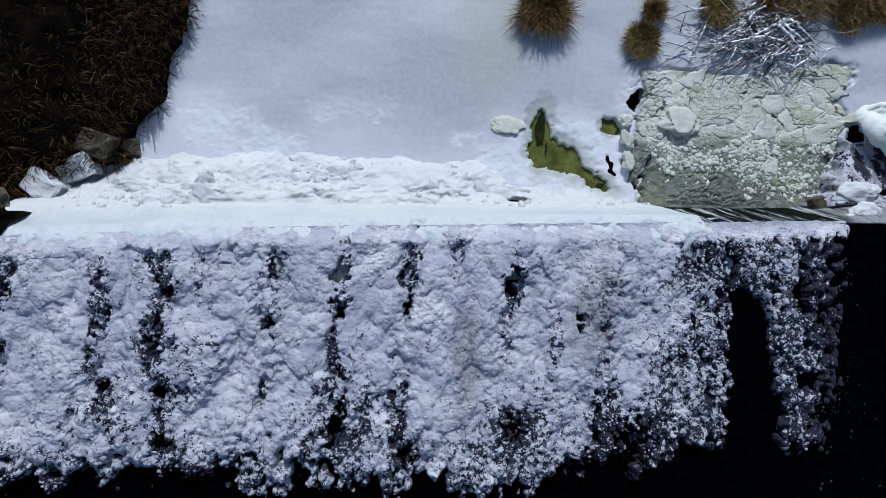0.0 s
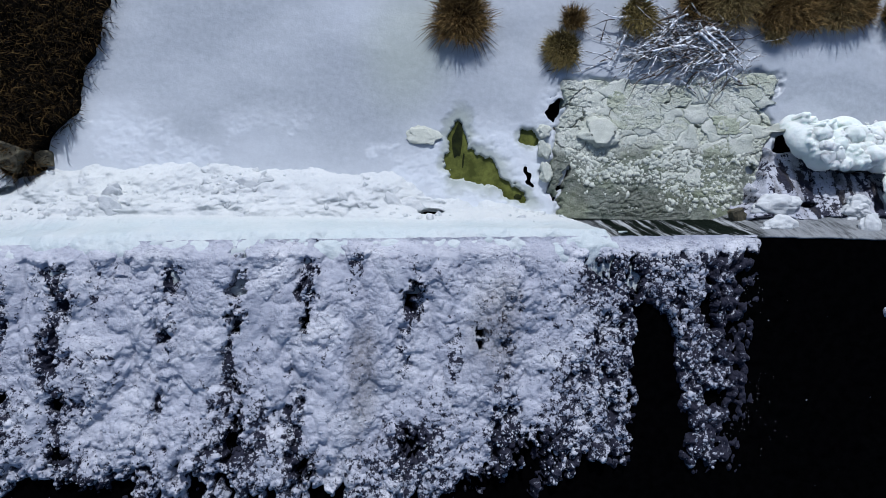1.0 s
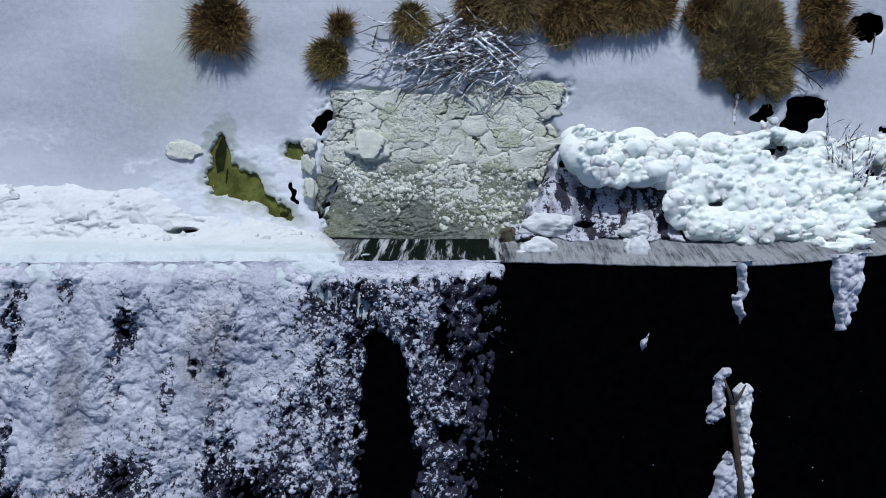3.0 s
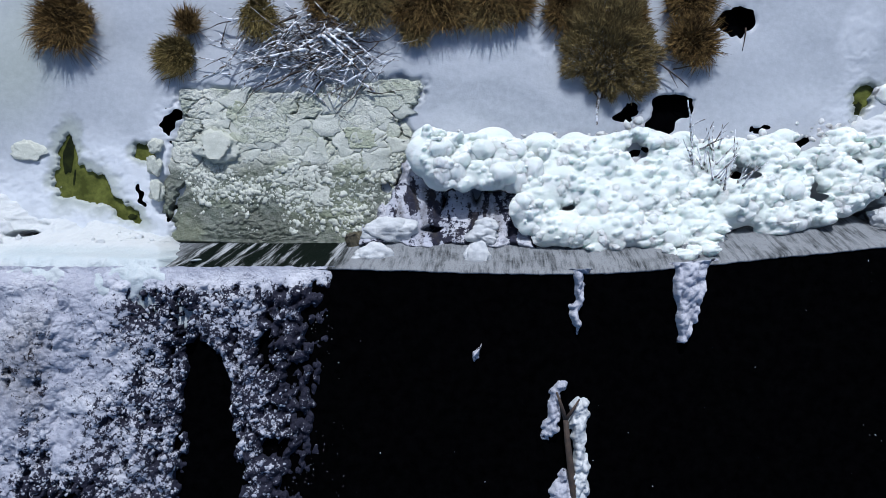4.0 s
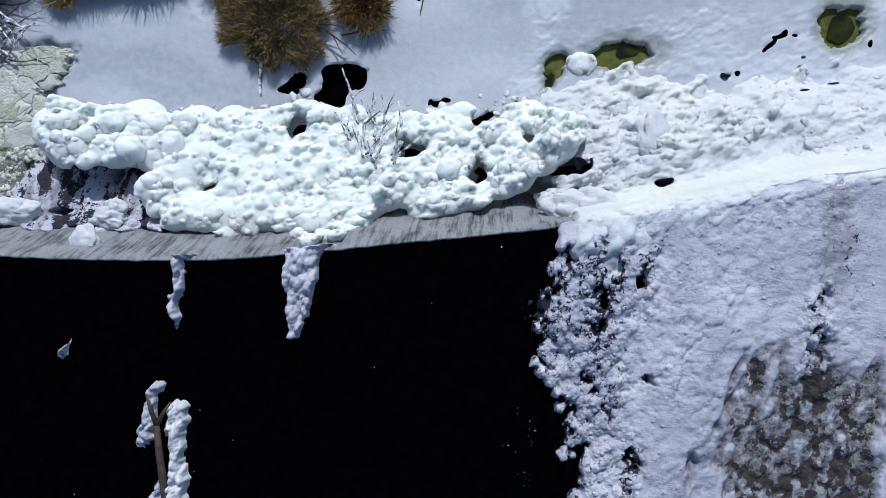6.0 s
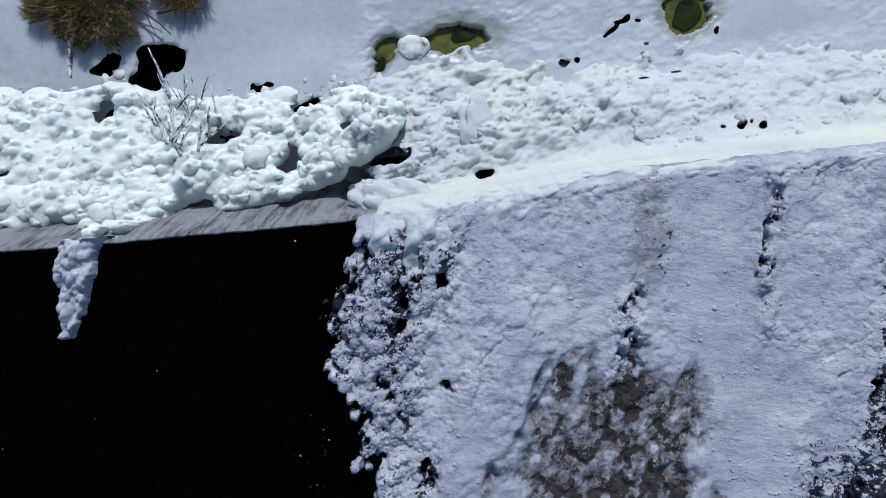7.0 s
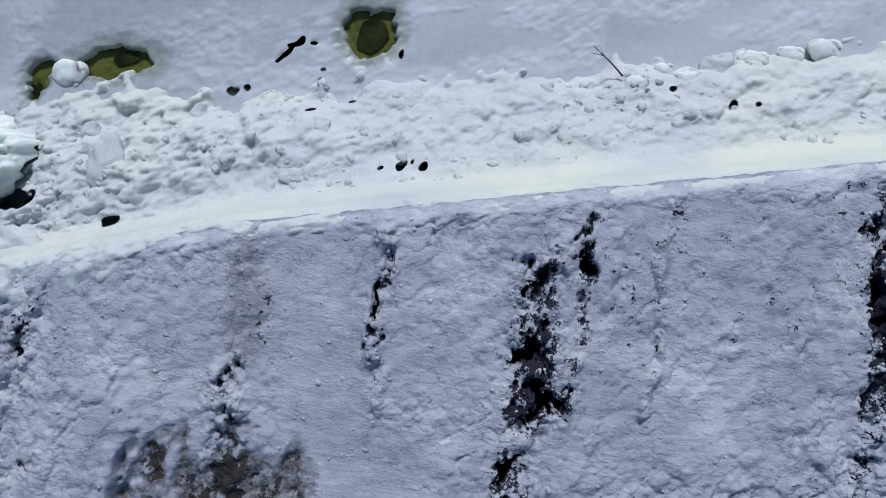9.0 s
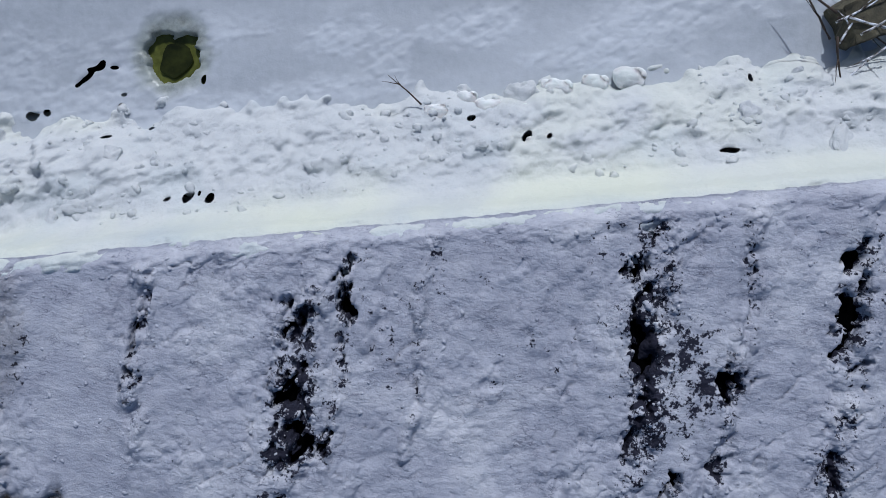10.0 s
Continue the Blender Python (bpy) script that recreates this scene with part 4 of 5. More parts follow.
# ---- lumps and bulbs of splash ice ----
def blob(seed, rough=0.18, sub=3, knob=0.0, count=16):
    bm = bmesh.new()
    bmesh.ops.create_icosphere(bm, subdivisions=sub, radius=1)
    r = random.Random(seed)
    tops = [Vector((r.gauss(0, 1), r.gauss(0, 1), r.gauss(0.3, 1))).normalized() for _ in range(count)]
    for v in bm.verts:
        p = v.co * 1.3 + Vector((seed * 7.1, 0, 0))
        grow = max(0.0, max(math.sqrt(max(0.0, 4.8 / count - (v.co - t).length_squared)) for t in tops)) if knob else 0.0
        v.co *= 1 + rough * noise.noise(p) + 0.4 * rough * noise.noise(p * 2.7) + knob * grow
    for f in bm.faces:
        f.smooth = True
    return bm


BULBS = []
for k in range(6):
    bm = blob(k, 0.2, 4, 0.22)
    me = bpy.data.meshes.new("ice_bulb")
    bm.to_mesh(me)
    bm.free()
    me.materials.append(BULB)
    BULBS.append(me)
LUMPS = []
for k in range(4):
    bm = blob(20 + k, 0.45, 4, 0.5, 34)
    me = bpy.data.meshes.new("snow_lump")
    bm.to_mesh(me)
    bm.free()
    me.materials.append(SNOW)
    LUMPS.append(me)


def bank_lumps(bank, surface, count, x0, x1, seed):
    """Separate snow lumps that lie in a bank."""
    r = random.Random(seed)
    for _ in range(count):
        x = r.uniform(x0, x1)
        d = float(lip_d(x)) + r.uniform(0.55, 2.4)
        if oval(x, d, 2.7, 2.0, 1.4, 1.6) < 1 or float(snow_crumbs(np.array([x]), np.array([d]))[0]) < 0.15:
            continue
        _, y, z, _ = surface(np.array([x]), np.array([d]))
        q = 0.06 + 0.2 * r.random() ** 2.5
        ob = new("snow_lump", LUMPS[r.randrange(4)])
        ob.matrix_world = Matrix.LocRotScale((x, float(y[0]), float(z[0]) - 0.3 * q), Euler((r.uniform(-0.3, 0.3), r.uniform(-0.3, 0.3), r.uniform(0, 6))), (q * r.uniform(1, 1.7), q, q * r.uniform(0.4, 0.55)))
        ob.parent = bank


bank_lumps(left_bank, bank_left, 45, -8.5, 5.0, 71)
bank_lumps(right_bank, bank_right, 28, 19.6, 36.5, 72)
SLABS = []
for k in range(3):
    bm = blob(60 + k, 0.5, 4)
    for v in bm.verts:
        v.co *= 1 + 0.12 * noise.noise(v.co * 5)
        v.co.z = max(-0.6, min(0.6, v.co.z))
    me = bpy.data.meshes.new("ice_slab")
    bm.to_mesh(me)
    bm.free()
    me.materials.append(PLATE)
    SLABS.append(me)

mound = tagged(new("splash_ice_mound"), "mound of rounded pale-green splash ice bulbs", "ice mound")
mound.location = (14.5, float(to_y(14.5, 2.0)), 0.3)


def mound_front(x):
    return np.interp(x, (10.0, 10.5, 11.6, 12.4, 13.2, 13.8, 14.6, 15.1, 15.7, 16.3, 17.2, 18.0, 18.8, 19.5), (2.5, 2.1, 1.85, 0.85, 0.7, 0.45, 0.65, 0.0, 0.15, 0.6, 0.5, 0.75, 1.2, 1.9))


def mound_back(x):
    return np.interp(x, (9.7, 10.4, 11.7, 13.3, 14.4, 15.5, 16.7, 17.7, 18.7, 19.6), (3.6, 3.4, 3.3, 3.3, 3.5, 3.1, 3.0, 3.0, 2.9, 2.3))


def mound_z(x, d):
    f, b = mound_front(x), mound_back(x)
    k = np.clip((d - f) / (b - f), 0, 1)
    return np.maximum(0.08 + 1.0 * (1 - k) ** 1.1 + 0.12 * step(0, 0.25, k) * step(1.0, 0.55, k), drift_z(d) * step(0.45, 0.25, d) + 0.12)


MOUND_X, MOUND_D = np.arange(9.6, 20.0, 0.024), np.arange(-0.1, 4.1, 0.024)
# gaps where the water below shows
MOUND_GAPS = [(16.58, 2.12, 0.26, 0.11), (17.88, 1.46, 0.12, 0.18), (17.8, 2.7, 0.16, 0.1), (16.5, 0.72, 0.2, 0.14), (14.4, 2.88, 0.15, 0.09), (11.12, 1.75, 0.14, 0.3), (11.66, 1.92, 0.25, 0.12), (13.1, 1.65, 0.05, 0.04), (18.7, 2.1, 0.06, 0.1)]


def in_gap(x, d, room):
    return any(oval(x, d, cx, cd, rx + room, rd + room) < 1 for cx, cd, rx, rd in MOUND_GAPS)


def swell(top, x, d, z, r, flat):
    """Melt one round bulb into a height map."""
    i0, i1 = np.searchsorted(MOUND_X, (x - 1.2 * r, x + 1.2 * r))
    j0, j1 = np.searchsorted(MOUND_D, (d - 1.2 * r, d + 1.2 * r))
    gx, gd = np.meshgrid(MOUND_X[i0:i1], MOUND_D[j0:j1], indexing="ij")
    q = 1 - ((gx - x) ** 2 + (gd - d) ** 2) / (r * r)
    ball = np.where(q > 0, z + flat * r * np.sqrt(np.maximum(q, 0)), -9.0)
    old = top[i0:i1, j0:j1]
    melt = 0.5 * r
    top[i0:i1, j0:j1] = np.maximum(old, ball) + 0.25 * melt * np.maximum(0, 1 - np.abs(old - ball) / melt) ** 2


def mound_heights():
    top = np.full((len(MOUND_X), len(MOUND_D)), -1.0)
    r_ = random.Random(31)
    for small, large, count, sink, flat in ((0.3, 0.55, 260, 0.45, 0.75), (0.14, 0.3, 560, 0.35, 0.8), (0.06, 0.13, 1500, 0.38, 0.85), (0.03, 0.06, 1800, 0.35, 0.8)):
        for _ in range(count):
            x = r_.uniform(10.0, 19.6)
            r = small + (large - small) * r_.random() ** 1.6
            f, b = float(mound_front(x)), float(mound_back(x))
            d = r_.uniform(f - 0.05, b)
            if small < 0.12 and r_.random() > (0.35 if x < 14.5 and d < 2.8 else 0.9):
                continue
            if d < f + 0.55 * r - 0.05 or d > b - 0.35 * r or in_gap(x, d, 0.95 * r):
                continue
            if small > 0.25 and r_.random() < 0.3 and d > b - 0.7:
                continue
            at = float(mound_z(x, d)) if small > 0.12 else top[min(len(MOUND_X) - 1, int((x - MOUND_X[0]) / 0.024)), min(len(MOUND_D) - 1, int((d - MOUND_D[0]) / 0.024))]
            if at > -0.5:
                swell(top, x, d, at - sink * r + 0.05 * r_.uniform(-1, 1), r, flat)
    return top


MOUND_TOP = mound_heights()


def mound_at(x, d):
    """Height of the mound, read between the points of its map."""
    u = np.clip((x - MOUND_X[0]) / 0.024, 0, len(MOUND_X) - 1.001)
    v = np.clip((d - MOUND_D[0]) / 0.024, 0, len(MOUND_D) - 1.001)
    i, j = u.astype(int), v.astype(int)
    u, v = u - i, v - j
    a, b = MOUND_TOP[i, j] * (1 - u) + MOUND_TOP[i + 1, j] * u, MOUND_TOP[i, j + 1] * (1 - u) + MOUND_TOP[i + 1, j + 1] * u
    return a * (1 - v) + b * v


def mound_surface(x, d):
    z = mound_at(x, d) + 0.03 * fbm(x * 7, d * 7, 218, 5, 0.6)
    return x, to_y(x, d), z, (0 * x, 0.15 * vnoise(x, d, 219), 0.16 * vnoise(x * 0.9, d * 0.9, 221))


def ice_apron(x, d):
    """Frosted ice that water has spread below the pan, with dark slots."""
    wx, wd = x + 0.2 * fbm(x * 3, d * 3, 241, 4), d + 0.2 * fbm(x * 3, d * 3, 243, 4)
    z = 0.1 + 0.85 * drift_z(d - 0.1) + 0.1 * puff(wx * 1.3, wd * 0.45, 0.4, 245) + 0.05 * puff(wx, wd, 0.14, 247) + 0.1 * fbm(wx * 2.5, wd * 0.8, 249, 4)
    inside = np.minimum(np.minimum(x - 9.0 - 0.3 * (d - 1), 12.5 - x), np.minimum(d - 0.62, 2.7 - d)) + 0.35 * fbm(x * 2.5, d * 2.5, 251, 4)
    z = z - 0.7 * step(0.1, -0.1, inside)
    for cx, cd, rx, rd in ((11.17, 2.05, 0.1, 0.28), (10.3, 1.15, 0.2, 0.06), (11.6, 2.15, 0.3, 0.1), (9.3, 1.7, 0.06, 0.3), (10.5, 1.9, 0.05, 0.25)):
        z = z - 0.4 * step(1.3, 0.7, oval(wx, wd, cx, cd, rx, rd))
    glass = np.clip(0.5 + 2.2 * fbm(x * 5 + d, d * 1.1, 253, 5, 0.65), 0, 1)
    return x, to_y(x, d), z, (0.7 * step(0, 0.16, fbm(x * 6 + 1.5 * d, d * 1.5, 255, 5, 0.65)), glass, 0 * x)


spread = sheet("ice_apron", np.arange(8.8, 12.7, 0.03), np.arange(0.5, 2.9, 0.03), ice_apron, FALL)
tagged(spread, "grey frosted ice spread over the crest below the mound", "ice")
core = sheet("ice_core", MOUND_X, MOUND_D, mound_surface, BULB, keep=lambda x, d: mound_at(x, d) > -0.95)
core.parent = mound
core.matrix_parent_inverse = Matrix.Translation(mound.location).inverted()
rng = random.Random(5)
made = 0
while made < 130:
    x, k = rng.uniform(10.2, 19.3), rng.random()
    f, b = float(mound_front(x)), float(mound_back(x))
    d = f + 0.1 + k * (b - f - 0.2)
    big = 0.22 if x < 12.6 else 0.11
    r = 0.07 + big * rng.random() ** 2
    z = float(mound_at(np.array([x]), np.array([d]))[0])
    if in_gap(x, d, r) or z < 0:
        continue
    ob = new("ice_bulb", BULBS[rng.randrange(6)])
    ob.matrix_world = Matrix.LocRotScale((x, float(to_y(x, d)), z - 0.55 * r), Euler((rng.uniform(-0.4, 0.4), rng.uniform(-0.4, 0.4), rng.uniform(0, 6))), (r * rng.uniform(1, 1.25), r * rng.uniform(0.9, 1.1), r * rng.uniform(0.75, 0.95)))
    ob.parent = mound
    ob.matrix_parent_inverse = Matrix.Translation(mound.location).inverted()
    made += 1


knobs("splash_crust", lambda x, d: (x, to_y(x, d), 0 * x, (0 * x, 0 * x, 0 * x)), 1500, 10.2, 19.2, 2.6, 3.9, (0.02, 0.1), BULB, "", "",
      lambda x, d: step(0.35, -0.1, np.abs(d - mound_back(x) + 0.05 - 0.6 * fbm(x * 1.6, d * 1.6, 285))) * (pond_gap(x, d) < 0.1), 0.6, 0.1, 24, by_lip=False, power=2.4, parent=mound).matrix_parent_inverse = Matrix.Translation(mound.location).inverted()


def heap(name, x, d, z, sizes, label, category, mesh_set, seed):
    """A thing of a few joined lumps."""
    r = random.Random(seed)
    bm = bmesh.new()
    for ox, od, oz, sx, sy, sz in sizes:
        part_mesh = mesh_set[r.randrange(len(mesh_set))]
        n0 = len(bm.verts)
        bm.from_mesh(part_mesh)
        bm.verts.ensure_lookup_table()
        m = Matrix.LocRotScale((ox, od, oz), Euler((r.uniform(0, 6), r.uniform(0, 6), r.uniform(0, 6))), None)
        for v in bm.verts[n0:]:
            p = m.to_3x3() @ v.co
            v.co = Vector((p.x * sx + ox, p.y * sy + od, p.z * sz + oz))
    me = bpy.data.meshes.new(name)
    bm.to_mesh(me)
    bm.free()
    me.materials.append(mesh_set[0].materials[0])
    ob = new(name, me)
    ob.location = (x, float(to_y(x, d)), z)
    return tagged(ob, label, category)


heap("snow_lump", 9.45, 0.95, float(drift_z(0.95)), [(0, 0.1, 0.1, 0.42, 0.22, 0.2), (-0.25, -0.05, 0.05, 0.25, 0.16, 0.15), (0.3, 0.2, 0.1, 0.25, 0.16, 0.16)], "rounded snow lump on the frosted crest", "snow lump", LUMPS, 1)
heap("snow_lump", 9.3, 0.32, float(drift_z(0.32)), [(0, 0, 0.05, 0.34, 0.22, 0.13), (-0.2, -0.12, 0.02, 0.2, 0.14, 0.1)], "low snow lump at the edge of the crest", "snow lump", LUMPS, 2)
heap("snow_lump", 11.35, 0.85, float(drift_z(0.85)), [(0, 0.1, 0.1, 0.28, 0.17, 0.18), (-0.12, -0.2, 0.05, 0.2, 0.16, 0.14), (0.08, 0.3, 0.05, 0.2, 0.16, 0.14)], "snow lump with a rounded top on the crest", "snow lump", LUMPS, 3)
heap("snow_lump", 11.28, 0.3, float(drift_z(0.3)), [(0, 0, 0.04, 0.22, 0.26, 0.1)], "small snow lump hanging over the crest", "snow lump", LUMPS, 4)
heap("snow_lump", 19.5, 0.42, float(drift_z(0.42)), [(0, 0, 0.08, 0.4, 0.25, 0.16), (0.4, 0.1, 0.1, 0.35, 0.25, 0.16), (-0.2, -0.15, 0.03, 0.2, 0.15, 0.12), (0.1, -0.28, 0.02, 0.25, 0.14, 0.12)], "ragged snow lump at the end of the bank", "snow lump", LUMPS, 7)
heap("snow_lump", 19.15, 0.75, float(drift_z(0.75)), [(0, 0, 0.05, 0.22, 0.18, 0.14), (0.3, 0.05, 0.08, 0.28, 0.2, 0.16)], "small snow lump beside a hole at the crest", "snow lump", LUMPS, 8)

# ---- land: far snow, river bed, bank ----
far = sheet("ground", np.linspace(-900, 900, 181), np.r_[np.arange(8.3, 20, 0.8), np.geomspace(20, 1500, 24)], lambda x, d: (x, to_y(np.clip(x, -60, 90), d), 0.0 - 0.1 + 0.25 * fbm(x * 0.1, d * 0.1, 225), (0 * x, 0 * x, 0 * x)), SNOW)
tagged(far, "snow-covered flat land along the frozen river", "ground", kind="structure")

EDGE_D = (-0.9, -0.2, 0.3, 0.95, 1.2, 1.45, 1.7, 2.4, 3.2, 4.0, 5.05, 6.0, 6.6, 9.0)
EDGE_X = (-9.3, -9.1, -8.85, -8.65, -8.05, -7.45, -7.1, -7.05, -6.55, -6.5, -6.35, -6.15, -6.1, -6.0)


def left_land(x, d):
    inland = np.interp(d, EDGE_D, EDGE_X) - x + 0.5 * fbm(x * 1.4, d * 1.4, 231)
    z = (TOP + 0.2) * step(0.3, -0.5, d) - 0.25 + 0.6 * step(-0.15, 0.35, inland) + 0.5 * step(0.2, 3.5, inland) + 0.3 * step(0, 0.5, inland) * fbm(x * 1.6, d * 1.6, 233) + 0.12 * puff(x, d, 0.5, 235)
    return x, to_y(x, d), z, (0 * x, 0 * x, 0 * x)


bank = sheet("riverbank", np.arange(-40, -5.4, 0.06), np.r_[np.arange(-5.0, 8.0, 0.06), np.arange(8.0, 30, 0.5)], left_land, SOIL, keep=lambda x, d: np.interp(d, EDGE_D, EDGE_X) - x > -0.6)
tagged(bank, "dark soil riverbank with matted dry grass", "riverbank", kind="structure")


# ---- plants ----
def blades(bm, base, count, radius, height, spread, rng, width=0.008, lean=(0, 0), droop=0.5):
    for _ in range(count):
        a, r = rng.uniform(0, 2 * math.pi), radius * math.sqrt(rng.random())
        bx, by = r * math.cos(a), r * math.sin(a)
        out = Vector((math.cos(a), math.sin(a), 0)) * (spread * (0.3 + r / max(radius, 1e-3)) * rng.uniform(0.4, 1.2)) + Vector((lean[0] + rng.uniform(-0.5, 0.5), lean[1] + rng.uniform(-0.5, 0.5), 0))
        h = height * rng.uniform(0.55, 1.1)
        side = Vector((-math.sin(a + rng.uniform(-1, 1)), math.cos(a + rng.uniform(-1, 1)), 0)) * width * rng.uniform(0.6, 1.4)
        p0 = Vector(base) + Vector((bx, by, 0))
        p1 = p0 + Vector((0, 0, h * 0.6)) + out * h * 0.45
        p2 = p0 + Vector((0, 0, h * (1 - droop * 0.6 * out.length))) + out * h
        v = [bm.verts.new(q) for q in (p0 - side, p0 + side, p1 + side * 0.8, p1 - side * 0.8, p2)]
        bm.faces.new(v[:4])
        bm.faces.new((v[3], v[2], v[4]))


def tussock(x, d, radius, height, count, mat, label, lean=(0, -0.1), spread=0.55, seed=1, z=None, category="grass tussock", group="tussocks on the ice"):
    rng = random.Random(seed)
    count, height, spread = int(1.7 * count), 0.8 * height, 0.75 * spread
    thing = tagged(new("grass_tussock"), label, category, group)
    thing.location = (x, float(to_y(x, d)), float(pond_z(x, d)) - 0.02 if z is None else z)
    bm = bmesh.new()
    bmesh.ops.create_icosphere(bm, subdivisions=3, radius=1)
    for v in bm.verts:
        k = 1 + 0.35 * noise.noise(v.co * 2 + Vector((seed, 0, 0)))
        v.co = Vector((v.co.x * radius * 0.8 * k, v.co.y * radius * 0.75 * k, max(-0.05, v.co.z * height * 0.5 * k)))
    # its near-black soil also stands in for shade at the clump's base
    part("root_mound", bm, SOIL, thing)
    bm = bmesh.new()
    blades(bm, (0, 0, 0.02), count, radius, height, spread, rng, lean=lean)
    for _ in range(7):
        a = rng.uniform(0, 2 * math.pi)
        tuft = (math.cos(a) * radius * 0.7, math.sin(a) * radius * 0.7, 0.1 * height)
        blades(bm, tuft, count // 12, radius * 0.3, height * rng.uniform(0.5, 1.0), spread, rng, lean=(rng.uniform(-0.7, 0.7), rng.uniform(-0.8, 0.5)), droop=1.1)
    blades(bm, (0, 0, 0.25 * height), count, radius * 0.8, height * 0.75, spread * 1.2, rng, lean=lean, droop=0.9)
    part("blade_mat", bm, mat, thing)
    return thing


def stick_mesh(points, radii, sides=6):
    """A tapered bent stick along points."""
    bm = bmesh.new()
    rings = []
    for i, (p, r) in enumerate(zip(points, radii)):
        p = Vector(p)
        t = (Vector(points[min(i + 1, len(points) - 1)]) - Vector(points[max(i - 1, 0)])).normalized()
        a = t.orthogonal().normalized()
        b = t.cross(a)
        rings.append([bm.verts.new(p + (a * math.cos(2 * math.pi * k / sides) + b * math.sin(2 * math.pi * k / sides)) * r) for k in range(sides)])
    for r0, r1 in zip(rings, rings[1:]):
        for k in range(sides):
            f = bm.faces.new((r0[k], r0[(k + 1) % sides], r1[(k + 1) % sides], r1[k]))
            f.smooth = True
    bm.faces.new(rings[0][::-1])
    bm.faces.new(rings[-1])
    return bm


def wander(start, way, length, bend, rng, n=6):
    pts, p, w = [Vector(start)], Vector(start), Vector(way).normalized()
    for _ in range(n):
        w = (w + Vector((rng.uniform(-bend, bend), rng.uniform(-bend, bend), rng.uniform(-bend, bend) * 0.5))).normalized()
        p = p + w * length / n
        pts.append(p.copy())
    return pts


tussock(1.95, 6.35, 0.55, 0.75, 900, STRAW, "round brown sedge tussock standing in the pond ice", seed=2)
tussock(4.4, 5.45, 0.38, 0.45, 700, OLIVE_GRASS, "small olive-brown sedge tussock beside dark twigs", lean=(-0.2, -0.25), seed=3)
tussock(4.58, 6.35, 0.2, 0.5, 300, STRAW, "thin dark sedge tuft beside a tussock", lean=(0.1, 0.2), seed=4)
tussock(6.1, 6.65, 0.33, 0.6, 600, OLIVE_GRASS, "pale olive sedge tuft leaning over the ice", lean=(0.25, -0.45), spread=0.35, seed=5)
tussock(15.35, 5.75, 0.45, 0.55, 900, STRAW, "round russet sedge tussock on a snowy patch of ice", lean=(0, 0), seed=6)
tussock(13.95, 6.6, 0.35, 0.5, 600, STRAW, "brown sedge tussock behind the willow shrub", seed=7)
tussock(15.2, 6.95, 0.5, 0.5, 700, STRAW, "dark brown sedge tussock near open water", seed=8)
for i, (x, d, r, h) in enumerate(((7.6, 7.05, 0.45, 0.5), (8.4, 7.1, 0.5, 0.6), (9.3, 7.05, 0.5, 0.6), (10.1, 7.0, 0.5, 0.6), (10.9, 7.05, 0.5, 0.6), (11.5, 7.1, 0.4, 0.5), (9.7, 7.3, 0.7, 0.7), (8.3, 7.5, 0.7, 0.7), (11.0, 7.6, 0.7, 0.7), (12.6, 6.9, 0.45, 0.5), (9.5, 6.25, 0.22, 0.4))):
    tussock(x, d, r, h, 600, (STRAW, TWIG, STRAW)[i % 3], "brown sedge tussock in a matted row on the shore", seed=20 + i, group="shore tussocks")


def willow(x, d, radius, height, seed, label):
    rng = random.Random(seed)
    thing = tagged(new("willow_shrub"), label, "shrub")
    thing.location = (x, float(to_y(x, d)), float(pond_z(x, d)) - 0.05)
    for k in range(7):
        a = rng.uniform(0.15, math.pi - 0.15)
        pts = wander((0, 0, 0), (math.cos(a) * 0.9, 0.35 + 0.8 * math.sin(a), 0.6), height * rng.uniform(0.7, 1.0), 0.18, rng)
        part("stem", stick_mesh(pts, [0.028 - 0.004 * i for i in range(len(pts))]), BARK, thing)
    bm = bmesh.new()
    mid = Vector((0.0, radius * 1.2, 0))
    for _ in range(17000):
        a, r = rng.uniform(0, 2 * math.pi), math.sqrt(rng.random())
        edge = 1 + 0.1 * math.sin(3 * a + seed) + 0.08 * math.sin(7 * a) + 0.1 * math.sin(13 * a + 1)
        c = mid + Vector((math.cos(a) * r * radius * edge, math.sin(a) * r * radius * edge * 1.15 - 0.25 * r * radius * math.cos(a), 0))
        clump = 0.5 + 0.5 * noise.noise(Vector((c.x * 3.5, c.y * 3.5, seed)))
        c.z = height * (0.15 + 0.75 * math.sqrt(max(0, 1 - r * r * 0.95)) * (0.55 + 0.6 * clump)) * rng.uniform(0.45, 1.0)
        w = (c - mid * 0.6).normalized() * 0.7 + Vector((rng.uniform(-0.8, 0.8), rng.uniform(-0.8, 0.8), rng.uniform(0, 0.6)))
        w.normalize()
        side = w.cross(Vector((rng.uniform(-1, 1), rng.uniform(-1, 1), 1))).normalized() * rng.uniform(0.005, 0.011)
        ln = rng.uniform(0.08, 0.24)
        v = [bm.verts.new(q) for q in (c - side, c + side, c + w * ln)]
        bm.faces.new(v)
    part("crown", bm, TWIG, thing)
    return thing


willow(13.62, 4.35, 1.0, 0.7, 3, "spreading grey-brown willow shrub rooted in the ice edge")

